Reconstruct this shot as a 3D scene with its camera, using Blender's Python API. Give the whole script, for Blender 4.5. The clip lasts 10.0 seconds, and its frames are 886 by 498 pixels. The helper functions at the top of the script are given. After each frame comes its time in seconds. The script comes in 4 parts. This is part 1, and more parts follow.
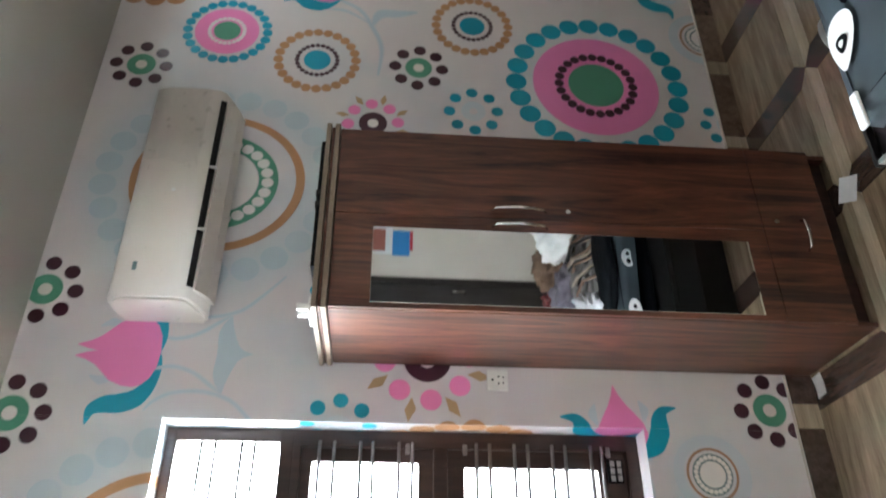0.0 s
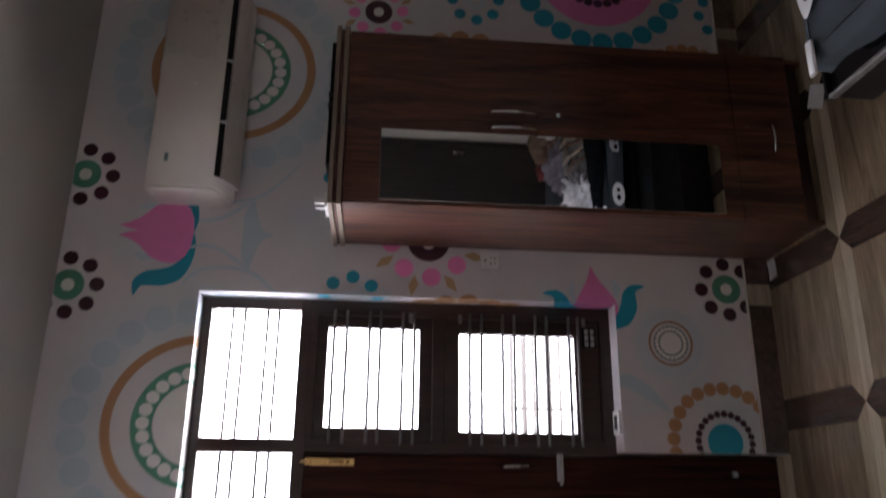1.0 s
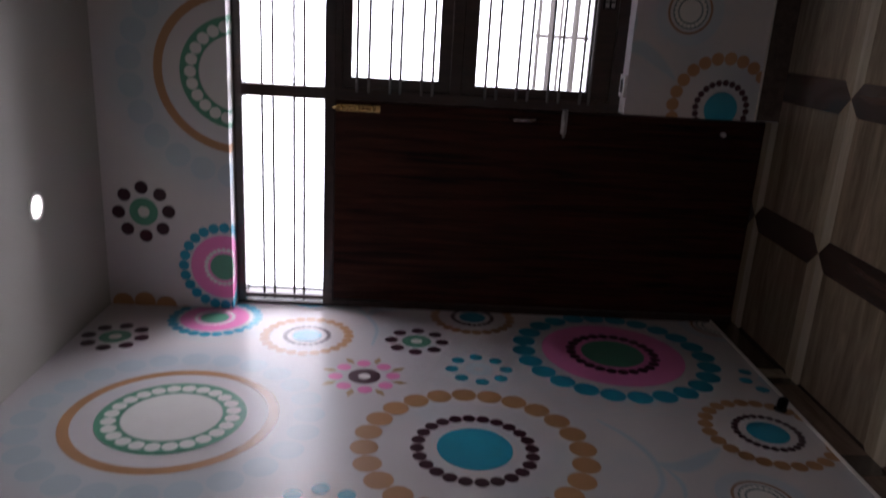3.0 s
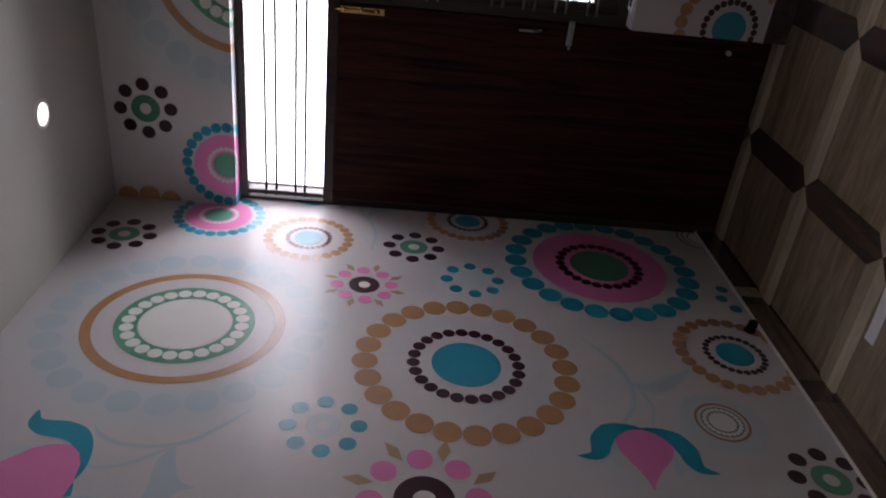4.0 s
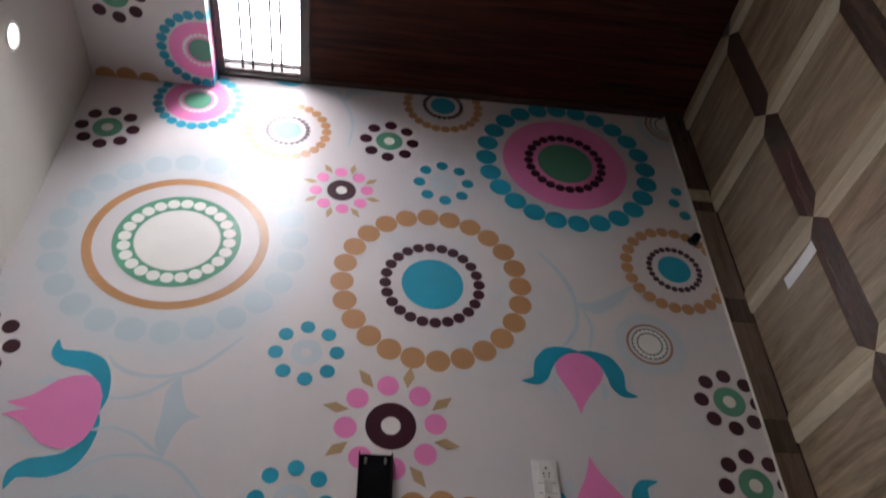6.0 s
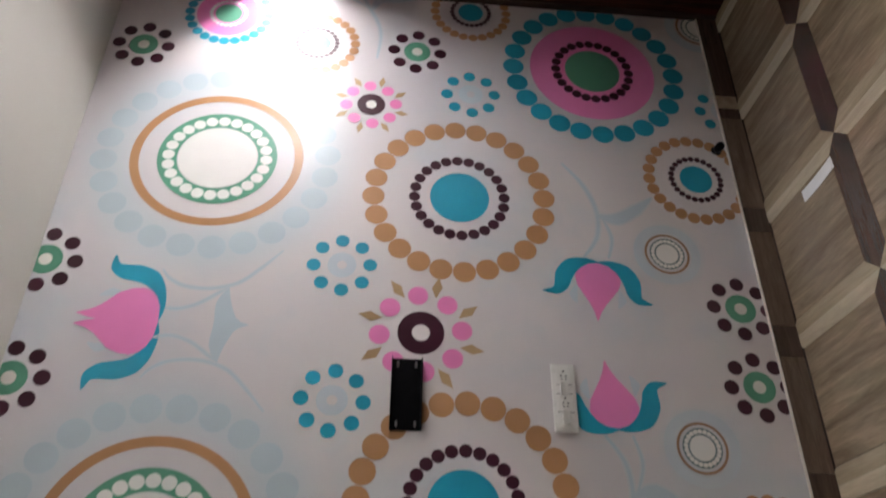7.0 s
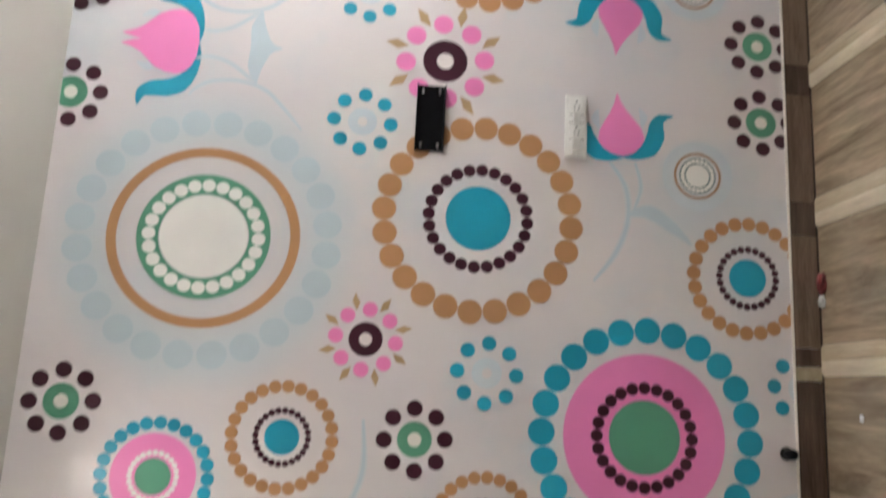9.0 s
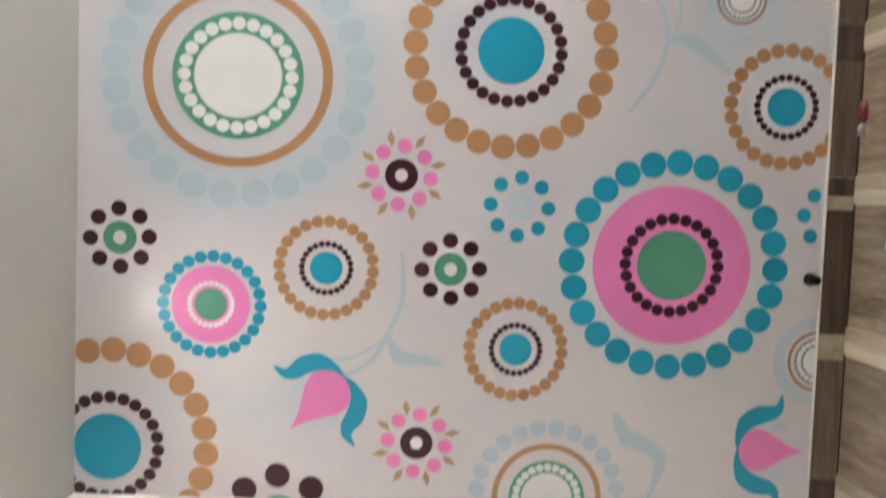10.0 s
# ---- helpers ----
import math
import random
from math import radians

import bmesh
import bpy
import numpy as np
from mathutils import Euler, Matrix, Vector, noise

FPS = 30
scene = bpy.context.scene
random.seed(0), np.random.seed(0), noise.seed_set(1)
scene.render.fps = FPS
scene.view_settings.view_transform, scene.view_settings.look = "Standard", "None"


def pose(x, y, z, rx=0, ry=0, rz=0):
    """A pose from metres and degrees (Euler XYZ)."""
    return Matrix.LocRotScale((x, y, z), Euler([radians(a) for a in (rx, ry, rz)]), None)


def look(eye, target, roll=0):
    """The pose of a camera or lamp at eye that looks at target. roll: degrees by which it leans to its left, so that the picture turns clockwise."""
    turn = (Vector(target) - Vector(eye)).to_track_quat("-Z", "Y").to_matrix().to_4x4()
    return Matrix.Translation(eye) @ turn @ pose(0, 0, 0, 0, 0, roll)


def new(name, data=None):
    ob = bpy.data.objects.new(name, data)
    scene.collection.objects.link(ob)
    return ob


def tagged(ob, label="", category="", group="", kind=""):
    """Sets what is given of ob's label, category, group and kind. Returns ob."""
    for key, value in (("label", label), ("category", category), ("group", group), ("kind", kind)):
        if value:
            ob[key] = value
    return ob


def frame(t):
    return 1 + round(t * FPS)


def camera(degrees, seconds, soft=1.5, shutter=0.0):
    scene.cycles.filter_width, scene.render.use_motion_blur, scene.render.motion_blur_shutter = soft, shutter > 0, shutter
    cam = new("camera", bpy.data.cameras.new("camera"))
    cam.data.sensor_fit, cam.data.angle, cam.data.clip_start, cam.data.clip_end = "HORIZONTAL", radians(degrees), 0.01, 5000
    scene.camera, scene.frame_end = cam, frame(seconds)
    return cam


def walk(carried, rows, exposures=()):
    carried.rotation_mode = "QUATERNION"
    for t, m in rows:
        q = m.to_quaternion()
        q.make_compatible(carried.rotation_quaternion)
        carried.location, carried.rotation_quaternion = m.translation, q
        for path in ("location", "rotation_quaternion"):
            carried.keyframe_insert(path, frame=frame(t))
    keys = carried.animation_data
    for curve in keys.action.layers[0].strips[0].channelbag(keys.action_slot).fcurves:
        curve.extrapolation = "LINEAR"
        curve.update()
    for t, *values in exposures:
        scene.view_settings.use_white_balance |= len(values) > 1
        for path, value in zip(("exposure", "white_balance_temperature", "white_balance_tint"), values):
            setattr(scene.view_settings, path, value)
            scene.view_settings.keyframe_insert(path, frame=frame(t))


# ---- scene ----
cam = camera(61.40, 10.0, soft=1.8, shutter=0.7)
# seconds, x, y, z, yaw, elevation, roll: a phone held sideways, sliding along the room while it pans left
ROWS = [
    (0.0, 0.826, -2.749, 1.745, -30.70, -4.43, -87.72),
    (0.2, 0.855, -2.832, 1.743, -28.17, -4.24, -87.72),
    (0.5, 0.864, -2.960, 1.766, -24.19, -4.81, -87.44),
    (0.8, 0.868, -3.070, 1.779, -20.60, -5.11, -87.53),
    (1.0, 0.883, -3.154, 1.782, -18.14, -4.91, -87.83),
    (1.3, 0.907, -3.241, 1.781, -14.40, -4.59, -87.72),
    (1.5, 0.935, -3.310, 1.775, -11.43, -4.67, -87.62),
    (1.7, 0.968, -3.349, 1.754, -8.15, -4.38, -87.89),
    (2.0, 1.006, -3.405, 1.748, -2.21, -4.34, -88.00),
    (2.3, 1.124, -3.407, 1.718, 6.05, -3.76, -87.41),
    (2.5, 1.227, -3.416, 1.698, 8.97, -3.56, -87.35),
    (2.7, 1.332, -3.432, 1.694, 13.09, -3.08, -87.40),
    (3.0, 1.415, -3.452, 1.670, 16.99, -2.36, -87.34),
    (3.2, 1.464, -3.463, 1.688, 19.64, -2.72, -86.87),
    (4.3, 1.858, -3.393, 1.734, 31.80, -4.46, -85.67),
    (4.5, 1.937, -3.317, 1.733, 33.63, -4.96, -85.85),
    (5.0, 2.129, -3.223, 1.739, 38.35, -5.54, -86.40),
    (5.2, 2.198, -3.224, 1.750, 40.13, -6.11, -86.17),
    (6.3, 2.594, -3.085, 1.752, 52.86, -6.18, -85.96),
    (6.5, 2.642, -3.069, 1.752, 55.05, -5.80, -86.28),
    (7.0, 2.719, -3.105, 1.737, 58.70, -4.38, -87.01),
    (7.3, 2.769, -3.154, 1.741, 60.12, -4.28, -86.77),
    (7.5, 2.816, -3.192, 1.742, 60.78, -4.36, -86.70),
    (7.8, 2.856, -3.245, 1.736, 62.59, -4.34, -86.31),
    (8.0, 2.890, -3.264, 1.738, 64.81, -4.12, -86.55),
    (8.2, 2.908, -3.259, 1.738, 67.69, -3.79, -86.54),
    (8.5, 2.929, -3.254, 1.708, 71.87, -3.11, -86.57),
    (9.0, 2.947, -3.212, 1.722, 79.29, -3.27, -86.53),
    (9.5, 2.993, -3.154, 1.732, 86.74, -2.17, -87.04),
    (10.0, 3.017, -3.167, 1.714, 92.95, -1.06, -87.93),
]
EXPOSURES = [(0.0, 1.92, 6050, 7), (0.5, 1.22, 6200, 11), (0.8, 0.5, 6350, 18), (1.0, -0.1, 6350, 23), (1.5, -0.75, 6300, 26), (2.0, -0.75, 6300, 26), (2.5, -1.18, 6300, 26), (3.2, -1.36, 6350, 26), (4.5, -0.95, 6500, 25),
             (5.2, -0.58, 6550, 22), (6.5, 0.19, 6650, 19), (7.0, 0.36, 6750, 18), (7.5, 0.38, 6850, 17), (8.0, 0.64, 6850, 17), (8.5, 0.87, 6850, 16), (9.5, 1.33, 6700, 14), (10.0, 1.34, 6600, 15)]
walk(cam, [(t, pose(x, y, z, 90 + el, 0, yaw) @ pose(0, 0, 0, 0, 0, roll)) for t, x, y, z, yaw, el, roll in ROWS], EXPOSURES)

# ---- world, sun and lamps ----
world = bpy.data.worlds.new("sky")
scene.world = world
world.use_nodes = True
wn = world.node_tree.nodes
sky = wn.new("ShaderNodeTexSky")
sky.sky_type, sky.sun_disc, sky.sun_elevation, sky.sun_rotation = "NISHITA", False, radians(52), radians(200)
world.node_tree.links.new(sky.outputs[0], wn["Background"].inputs[0])
wn["Background"].inputs[1].default_value = 0.12
sun = new("sun", bpy.data.lights.new("sun", "SUN"))
sun.data.energy, sun.data.angle, sun.data.color = 5.0, radians(0.5), (1.0, 0.95, 0.88)
sun.matrix_world = look((-3, -8, 12), (0, 0, 0))


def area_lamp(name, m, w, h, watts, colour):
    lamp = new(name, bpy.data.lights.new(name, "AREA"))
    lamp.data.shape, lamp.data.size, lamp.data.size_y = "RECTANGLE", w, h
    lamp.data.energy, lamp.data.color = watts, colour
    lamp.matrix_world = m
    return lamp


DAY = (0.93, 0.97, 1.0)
# area lamps added outside the openings, standing in for stronger daylight
area_lamp("transom_daylight", look((0.55, 0.30, 2.33), (0.55, -1.0, 1.75)), 2.3, 0.48, 54, DAY)
# lamp panel out in the yard, no real fixture
area_lamp("yard_daylight_panel", look((1.35, 1.9, 1.28), (1.35, 0.0, 1.28)), 1.5, 1.85, 100, DAY)
# extra lamp above the window, added to brighten the sill
area_lamp("sill_daylight_fill", look((1.36, 0.52, 2.35), (1.36, 0.05, 0.8)), 0.6, 0.6, 15, DAY)

# ---- room sizes ----
XE, YS, H = 4.90, -4.375, 3.13          # east wall, south wall, ceiling
OX0, OX1, OTOP = 0.0, 1.69, 2.535        # opening for door, window and transom in the north wall
SILL, DOORX, REC = 0.725, 1.05, 0.10     # window sill, end of the low wall, depth of the recess
SK = 0.115                               # top of the skirting
TH = 0.24

# ---- materials ----


def mat(name, rough=0.5, metal=0.0):
    m = bpy.data.materials.new(name)
    m.use_nodes = True
    b = m.node_tree.nodes["Principled BSDF"]
    b.inputs["Roughness"].default_value, b.inputs["Metallic"].default_value = rough, metal
    return m, m.node_tree, b


def node(nt, kind, **inputs):
    n = nt.nodes.new(kind)
    for k, v in inputs.items():
        n.inputs[k].default_value = v
    return n


def coords(nt, scale=(1, 1, 1), rot=(0, 0, 0), kind="Object"):
    tc, mp = nt.nodes.new("ShaderNodeTexCoord"), nt.nodes.new("ShaderNodeMapping")
    mp.inputs["Scale"].default_value, mp.inputs["Rotation"].default_value = scale, rot
    nt.links.new(tc.outputs[kind], mp.inputs[0])
    return mp.outputs[0]


def noise_tex(nt, vec, scale, detail=4.0, rough=0.55, distort=0.0):
    n = node(nt, "ShaderNodeTexNoise", Scale=scale, Detail=detail, Roughness=rough, Distortion=distort)
    nt.links.new(vec, n.inputs["Vector"])
    return n.outputs["Fac"]


def ramp(nt, fac, stops):
    r = nt.nodes.new("ShaderNodeValToRGB")
    e = r.color_ramp.elements
    while len(e) < len(stops):
        e.new(0.5)
    for el, (p, c) in zip(e, stops):
        el.position, el.color = p, (*c, 1)
    nt.links.new(fac, r.inputs[0])
    return r.outputs[0]


def mix(nt, fac, a, b, how="MIX"):
    n = nt.nodes.new("ShaderNodeMix")
    n.data_type, n.blend_type = "RGBA", how
    for v, i in ((fac, 0), (a, 6), (b, 7)):
        if isinstance(v, bpy.types.NodeSocket):
            nt.links.new(v, n.inputs[i])
        else:
            n.inputs[i].default_value = v if i == 0 else (*v, 1)
    return n.outputs[2]


def bump(nt, b, height, strength=0.2, dist=0.002):
    n = node(nt, "ShaderNodeBump", Strength=strength, Distance=dist)
    nt.links.new(height, n.inputs["Height"])
    nt.links.new(n.outputs[0], b.inputs["Normal"])


def painted(name, colour, rough=0.5, var=0.06, scale=3.0, grain=220.0, gs=0.12, spec=0.5, patchy=0.08):
    """Paint or plastic with faint cloudy and fine variation."""
    m, nt, b = mat(name, rough)
    v = coords(nt)
    lo, hi = tuple(c * (1 - var) for c in colour), tuple(min(1, c * (1 + var)) for c in colour)
    c = ramp(nt, noise_tex(nt, v, scale, 5), [(0.3, lo), (0.7, hi)])
    nt.links.new(c, b.inputs["Base Color"])
    b.inputs["Specular IOR Level"].default_value = spec
    fine = noise_tex(nt, v, grain, 2)
    rr = node(nt, "ShaderNodeMapRange")
    nt.links.new(noise_tex(nt, v, scale * 4, 3), rr.inputs[0])
    rr.inputs[3].default_value, rr.inputs[4].default_value = max(0.02, rough - patchy), rough + patchy
    nt.links.new(rr.outputs[0], b.inputs["Roughness"])
    bump(nt, b, fine, gs, 0.001)
    return m


def metal(name, colour, rough=0.3):
    m, nt, b = mat(name, rough, 1.0)
    v = coords(nt)
    c = ramp(nt, noise_tex(nt, v, 40, 4), [(0.3, tuple(x * 0.75 for x in colour)), (0.7, colour)])
    nt.links.new(c, b.inputs["Base Color"])
    return m


def wood(name, dark, light, rough=0.3, axis="x", stretch=14.0, scale=2.2, wave=0.35, rand=0.0, coat=0.0, coat_rough=0.09, relief=0.08):
    """Wood or wood print; its grain runs along the axis."""
    m, nt, b = mat(name, rough)
    v = coords(nt, tuple(1 if a == axis else stretch for a in "xyz"))
    if rand:
        info, add = nt.nodes.new("ShaderNodeObjectInfo"), nt.nodes.new("ShaderNodeVectorMath")
        add.operation = "MULTIPLY_ADD"
        nt.links.new(info.outputs["Random"], add.inputs[0])
        add.inputs[1].default_value = (37, 61, 23)
        nt.links.new(v, add.inputs[2])
        v = add.outputs[0]
    a = noise_tex(nt, v, scale, 8, 0.62, wave)
    mid = tuple((p + q) / 2 for p, q in zip(dark, light))
    c = ramp(nt, a, [(0.32, dark), (0.5, mid), (0.68, light)])
    f = noise_tex(nt, v, scale * 9, 4, 0.6)
    c = mix(nt, 0.35, c, ramp(nt, f, [(0.35, (0.45, 0.42, 0.4)), (0.65, (1, 1, 1))]), "MULTIPLY")
    if rand:
        hs = nt.nodes.new("ShaderNodeHueSaturation")
        mr = node(nt, "ShaderNodeMapRange")
        nt.links.new(info.outputs["Random"], mr.inputs[0])
        mr.inputs[3].default_value, mr.inputs[4].default_value = 1 - rand, 1 + rand
        nt.links.new(mr.outputs[0], hs.inputs["Value"])
        nt.links.new(c, hs.inputs["Color"])
        c = hs.outputs[0]
    nt.links.new(c, b.inputs["Base Color"])
    b.inputs["Coat Weight"].default_value, b.inputs["Coat Roughness"].default_value = coat, coat_rough
    bump(nt, b, a, relief, 0.001)
    return m


def glow(name, colour, power):
    m, nt, b = mat(name, 0.4)
    b.inputs["Base Color"].default_value = (*colour, 1)
    b.inputs["Emission Color"].default_value, b.inputs["Emission Strength"].default_value = (*colour, 1), power
    return m


def math_node(nt, op, a, b):
    n = nt.nodes.new("ShaderNodeMath")
    n.operation = op
    for v, k in ((a, 0), (b, 1)):
        if isinstance(v, bpy.types.NodeSocket):
            nt.links.new(v, n.inputs[k])
        else:
            n.inputs[k].default_value = v
    return n.outputs[0]


SHEEN, SHEEN_LEVEL = 0.29, 0.58          # gloss of the coated wallpaper


def wallpaper_base(name, axis, mirror):
    """Warm pearl-grey paper with washed clouds of pale blue and cream, and soft blue halos printed round the rings."""
    m, nt, b = mat(name, SHEEN)
    v = coords(nt, kind="Object")
    cloud = noise_tex(nt, v, 0.9, 3, 0.5)
    c = ramp(nt, cloud, [(0.35, (0.66, 0.62, 0.635)), (0.52, (0.71, 0.66, 0.66)), (0.7, (0.735, 0.69, 0.665))])
    wash = ramp(nt, noise_tex(nt, v, 1.35, 4, 0.6), [(0.53, (0, 0, 0)), (0.68, (1, 1, 1))])
    sep = nt.nodes.new("ShaderNodeSeparateColor")
    nt.links.new(wash, sep.inputs[0])
    c = mix(nt, math_node(nt, "MULTIPLY", sep.outputs[0], 0.5), c, (0.52, 0.615, 0.66))
    xyz = nt.nodes.new("ShaderNodeSeparateXYZ")
    nt.links.new(v, xyz.inputs[0])
    u = math_node(nt, "ABSOLUTE", math_node(nt, "SUBTRACT", xyz.outputs[axis], mirror), 0.0)
    for cu, cz, ring, wide, amount in ((0.813, 2.497, 0.465, 0.19, 0.95), (0.43, 0.495, 0.125, 0.06, 0.7)):
        du, dz = math_node(nt, "SUBTRACT", u, cu), math_node(nt, "SUBTRACT", xyz.outputs[2], cz)
        d = math_node(nt, "SQRT", math_node(nt, "ADD", math_node(nt, "MULTIPLY", du, du), math_node(nt, "MULTIPLY", dz, dz)), 0.0)
        off = math_node(nt, "DIVIDE", math_node(nt, "ABSOLUTE", math_node(nt, "SUBTRACT", d, ring), 0.0), wide)
        soft = node(nt, "ShaderNodeMapRange")
        soft.interpolation_type = "SMOOTHSTEP"
        nt.links.new(off, soft.inputs[0])
        soft.inputs[1].default_value, soft.inputs[2].default_value, soft.inputs[3].default_value, soft.inputs[4].default_value = 0.0, 1.0, amount, 0.0
        c = mix(nt, soft.outputs[0], c, (0.575, 0.635, 0.665))
    nt.links.new(c, b.inputs["Base Color"])
    b.inputs["Specular IOR Level"].default_value = SHEEN_LEVEL
    bump(nt, b, noise_tex(nt, v, 380, 2), 0.1, 0.001)
    return m


PAPER_W, PAPER_N = wallpaper_base("wallpaper_west", 1, -1.848), wallpaper_base("wallpaper_north", 0, 1.949)
INK = {k: painted("print_" + k, c, SHEEN, 0.04, 4.0, 380, 0.1, SHEEN_LEVEL, 0.012) for k, c in {
    "teal": (0.008, 0.34, 0.49), "pink": (0.88, 0.25, 0.54), "tan": (0.51, 0.265, 0.12), "maroon": (0.05, 0.006, 0.018),
    "green": (0.10, 0.34, 0.22), "white": (0.84, 0.82, 0.78), "pale": (0.505, 0.60, 0.64), "mist": (0.585, 0.645, 0.68), "vine": (0.515, 0.605, 0.65), "haze": (0.62, 0.645, 0.66),
    "cream": (0.78, 0.74, 0.68), "leaf": (0.50, 0.33, 0.17), "grey": (0.14, 0.22, 0.22), "brown": (0.36, 0.20, 0.11)}.items()}
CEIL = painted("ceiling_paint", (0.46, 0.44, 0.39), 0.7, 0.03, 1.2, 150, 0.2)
CREAM = painted("cream_wall_paint", (0.66, 0.61, 0.54), 0.6, 0.04, 1.5, 150, 0.2)
WHITE = painted("white_plastic", (0.80, 0.79, 0.76), 0.28, 0.02, 6, 300, 0.03)
ACWHITE = painted("glossy_white_plastic", (0.74, 0.685, 0.62), 0.3, 0.02, 5, 60, 0.06)
FILM = bpy.data.materials.new("crinkled_clear_film")
FILM.use_nodes = True
_nt = FILM.node_tree
_gloss, _clear, _mix = node(_nt, "ShaderNodeBsdfGlossy", Roughness=0.13), _nt.nodes.new("ShaderNodeBsdfTransparent"), node(_nt, "ShaderNodeMixShader", Fac=0.15)
_nt.links.new(_clear.outputs[0], _mix.inputs[1])
_nt.links.new(_gloss.outputs[0], _mix.inputs[2])
_nt.links.new(_mix.outputs[0], _nt.nodes["Material Output"].inputs[0])
REDDULL = painted("dull_red_wrapper", (0.16, 0.022, 0.022), 0.35, 0.5, 60)
TISSUE = painted("grey_tissue", (0.42, 0.41, 0.40), 0.8, 0.2, 60)
DARKBOARD = painted("near_black_board", (0.012, 0.011, 0.011), 0.35, 0.2, 8, 200, 0.1, 0.3)
DARKDOOR = wood("dark_grey_door", (0.018, 0.015, 0.014), (0.045, 0.037, 0.034), 0.4, "z", 20, 1.5, 0.8)
BLUEPRINT = painted("blue_print", (0.03, 0.22, 0.55), 0.5, 0.1)
LILACCLOTH = painted("lilac_cloth", (0.15, 0.13, 0.16), 0.8, 0.3, 14, 400, 0.5)
BLACK = painted("black_metal_paint", (0.005, 0.005, 0.006), 0.35, 0.2, 20, 300, 0.1, 0.1)
DARKHOLE = painted("dark_gap", (0.01, 0.009, 0.008), 0.7, 0.2)
DOORWOOD = wood("door_laminate", (0.006, 0.0017, 0.0013), (0.09, 0.022, 0.012), 0.45, "z", 22, 1.3, 1.2)
DOORWOOD.node_tree.nodes["Principled BSDF"].inputs["Specular IOR Level"].default_value = 0.15
FRAMEWOOD = wood("dark_frame_wood", (0.02, 0.009, 0.006), (0.06, 0.026, 0.018), 0.35, "z", 16, 2.5, 0.3, coat=0.2)
CASEWOOD = wood("wardrobe_laminate", (0.026, 0.008, 0.005), (0.20, 0.068, 0.034), 0.45, "z", 11, 1.5, 1.6, coat=0.65, coat_rough=0.12, relief=0.02)
EDGEWOOD = wood("beige_edge_band", (0.22, 0.17, 0.125), (0.34, 0.27, 0.20), 0.45, "x", 10, 3)
PANEL = wood("taupe_tile_panel", (0.178, 0.132, 0.084), (0.39, 0.297, 0.197), 0.13, "x", 9, 1.4, 1.1, rand=0.08, coat=1.0, coat_rough=0.27)
LIGHTBAR = wood("pale_tile_bar", (0.34, 0.275, 0.185), (0.53, 0.44, 0.31), 0.16, "x", 14, 1.8, 0.3, rand=0.06, coat=1.0, coat_rough=0.27)
DARKBAR = wood("dark_tile_bar", (0.056, 0.033, 0.025), (0.115, 0.071, 0.052), 0.16, "y", 14, 1.8, 0.3, rand=0.08, coat=1.0, coat_rough=0.27)
SKIRTTAUPE = wood("taupe_skirting", (0.14, 0.093, 0.066), (0.25, 0.175, 0.125), 0.2, "y", 10, 2.2, 0.4, rand=0.1)
GROUT = painted("grout", (0.06, 0.05, 0.04), 0.8, 0.2)
CHROME = metal("chrome", (0.85, 0.84, 0.82), 0.12)
ROD = painted("rod_paint", (0.022, 0.019, 0.018), 0.6, 0.25, 30, 300, 0.1, 0.1)
RODGREY = painted("rod_grey_paint", (0.20, 0.19, 0.185), 0.5, 0.2, 30, 300, 0.1, 0.25)
STEEL = metal("steel_rod", (0.62, 0.62, 0.63), 0.28)
BRASS = metal("brass", (0.78, 0.52, 0.22), 0.25)
MIRROR, _nt, _b = mat("mirror_glass", 0.015, 1.0)
_b.inputs["Base Color"].default_value = (0.86, 0.88, 0.87, 1)
GLASS, _nt, _b = mat("window_glass", 0.05)
_b.inputs["Transmission Weight"].default_value, _b.inputs["IOR"].default_value = 1.0, 1.05
_b.inputs["Base Color"].default_value = (0.97, 0.98, 0.98, 1)
CONCRETE = painted("concrete", (0.48, 0.46, 0.43), 0.85, 0.12, 1.5, 60, 0.4)
OUTWALL = painted("outdoor_wall_paint", (0.72, 0.69, 0.64), 0.8, 0.06, 0.8, 60, 0.3)
REDPAINT = painted("red_oxide_paint", (0.35, 0.12, 0.09), 0.6, 0.1)
SLATE = painted("slate_cotton", (0.032, 0.045, 0.053), 0.85, 0.18, 7, 500, 0.5)
WHITECLOTH = painted("white_cotton", (0.78, 0.78, 0.77), 0.85, 0.06, 9, 500, 0.4)
NAVYCLOTH = painted("near_black_cotton", (0.006, 0.007, 0.009), 0.9, 0.2, 7, 500, 0.5, 0.1)
BROWNCLOTH = painted("brown_cloth", (0.16, 0.10, 0.065), 0.8, 0.3, 9, 400, 0.5)
GREYCLOTH = painted("grey_cloth", (0.16, 0.145, 0.14), 0.7, 0.3, 12, 400, 0.5)
FOIL = painted("shiny_plastic", (0.55, 0.55, 0.57), 0.12, 0.3, 14, 40, 0.5)
REDWRAP = painted("red_wrapper", (0.45, 0.03, 0.05), 0.3, 0.2, 30)
PAPERWHITE = painted("paper", (0.74, 0.75, 0.76), 0.7, 0.04, 20)
LED = glow("led_lens", (1.0, 0.97, 0.92), 8.0)


# ---- mesh helpers ----
def mesh_of(name, bm, mats):
    me = bpy.data.meshes.new(name)
    bm.normal_update()
    bm.to_mesh(me)
    bm.free()
    for m in (mats if isinstance(mats, (list, tuple)) else [mats]):
        me.materials.append(m)
    return me


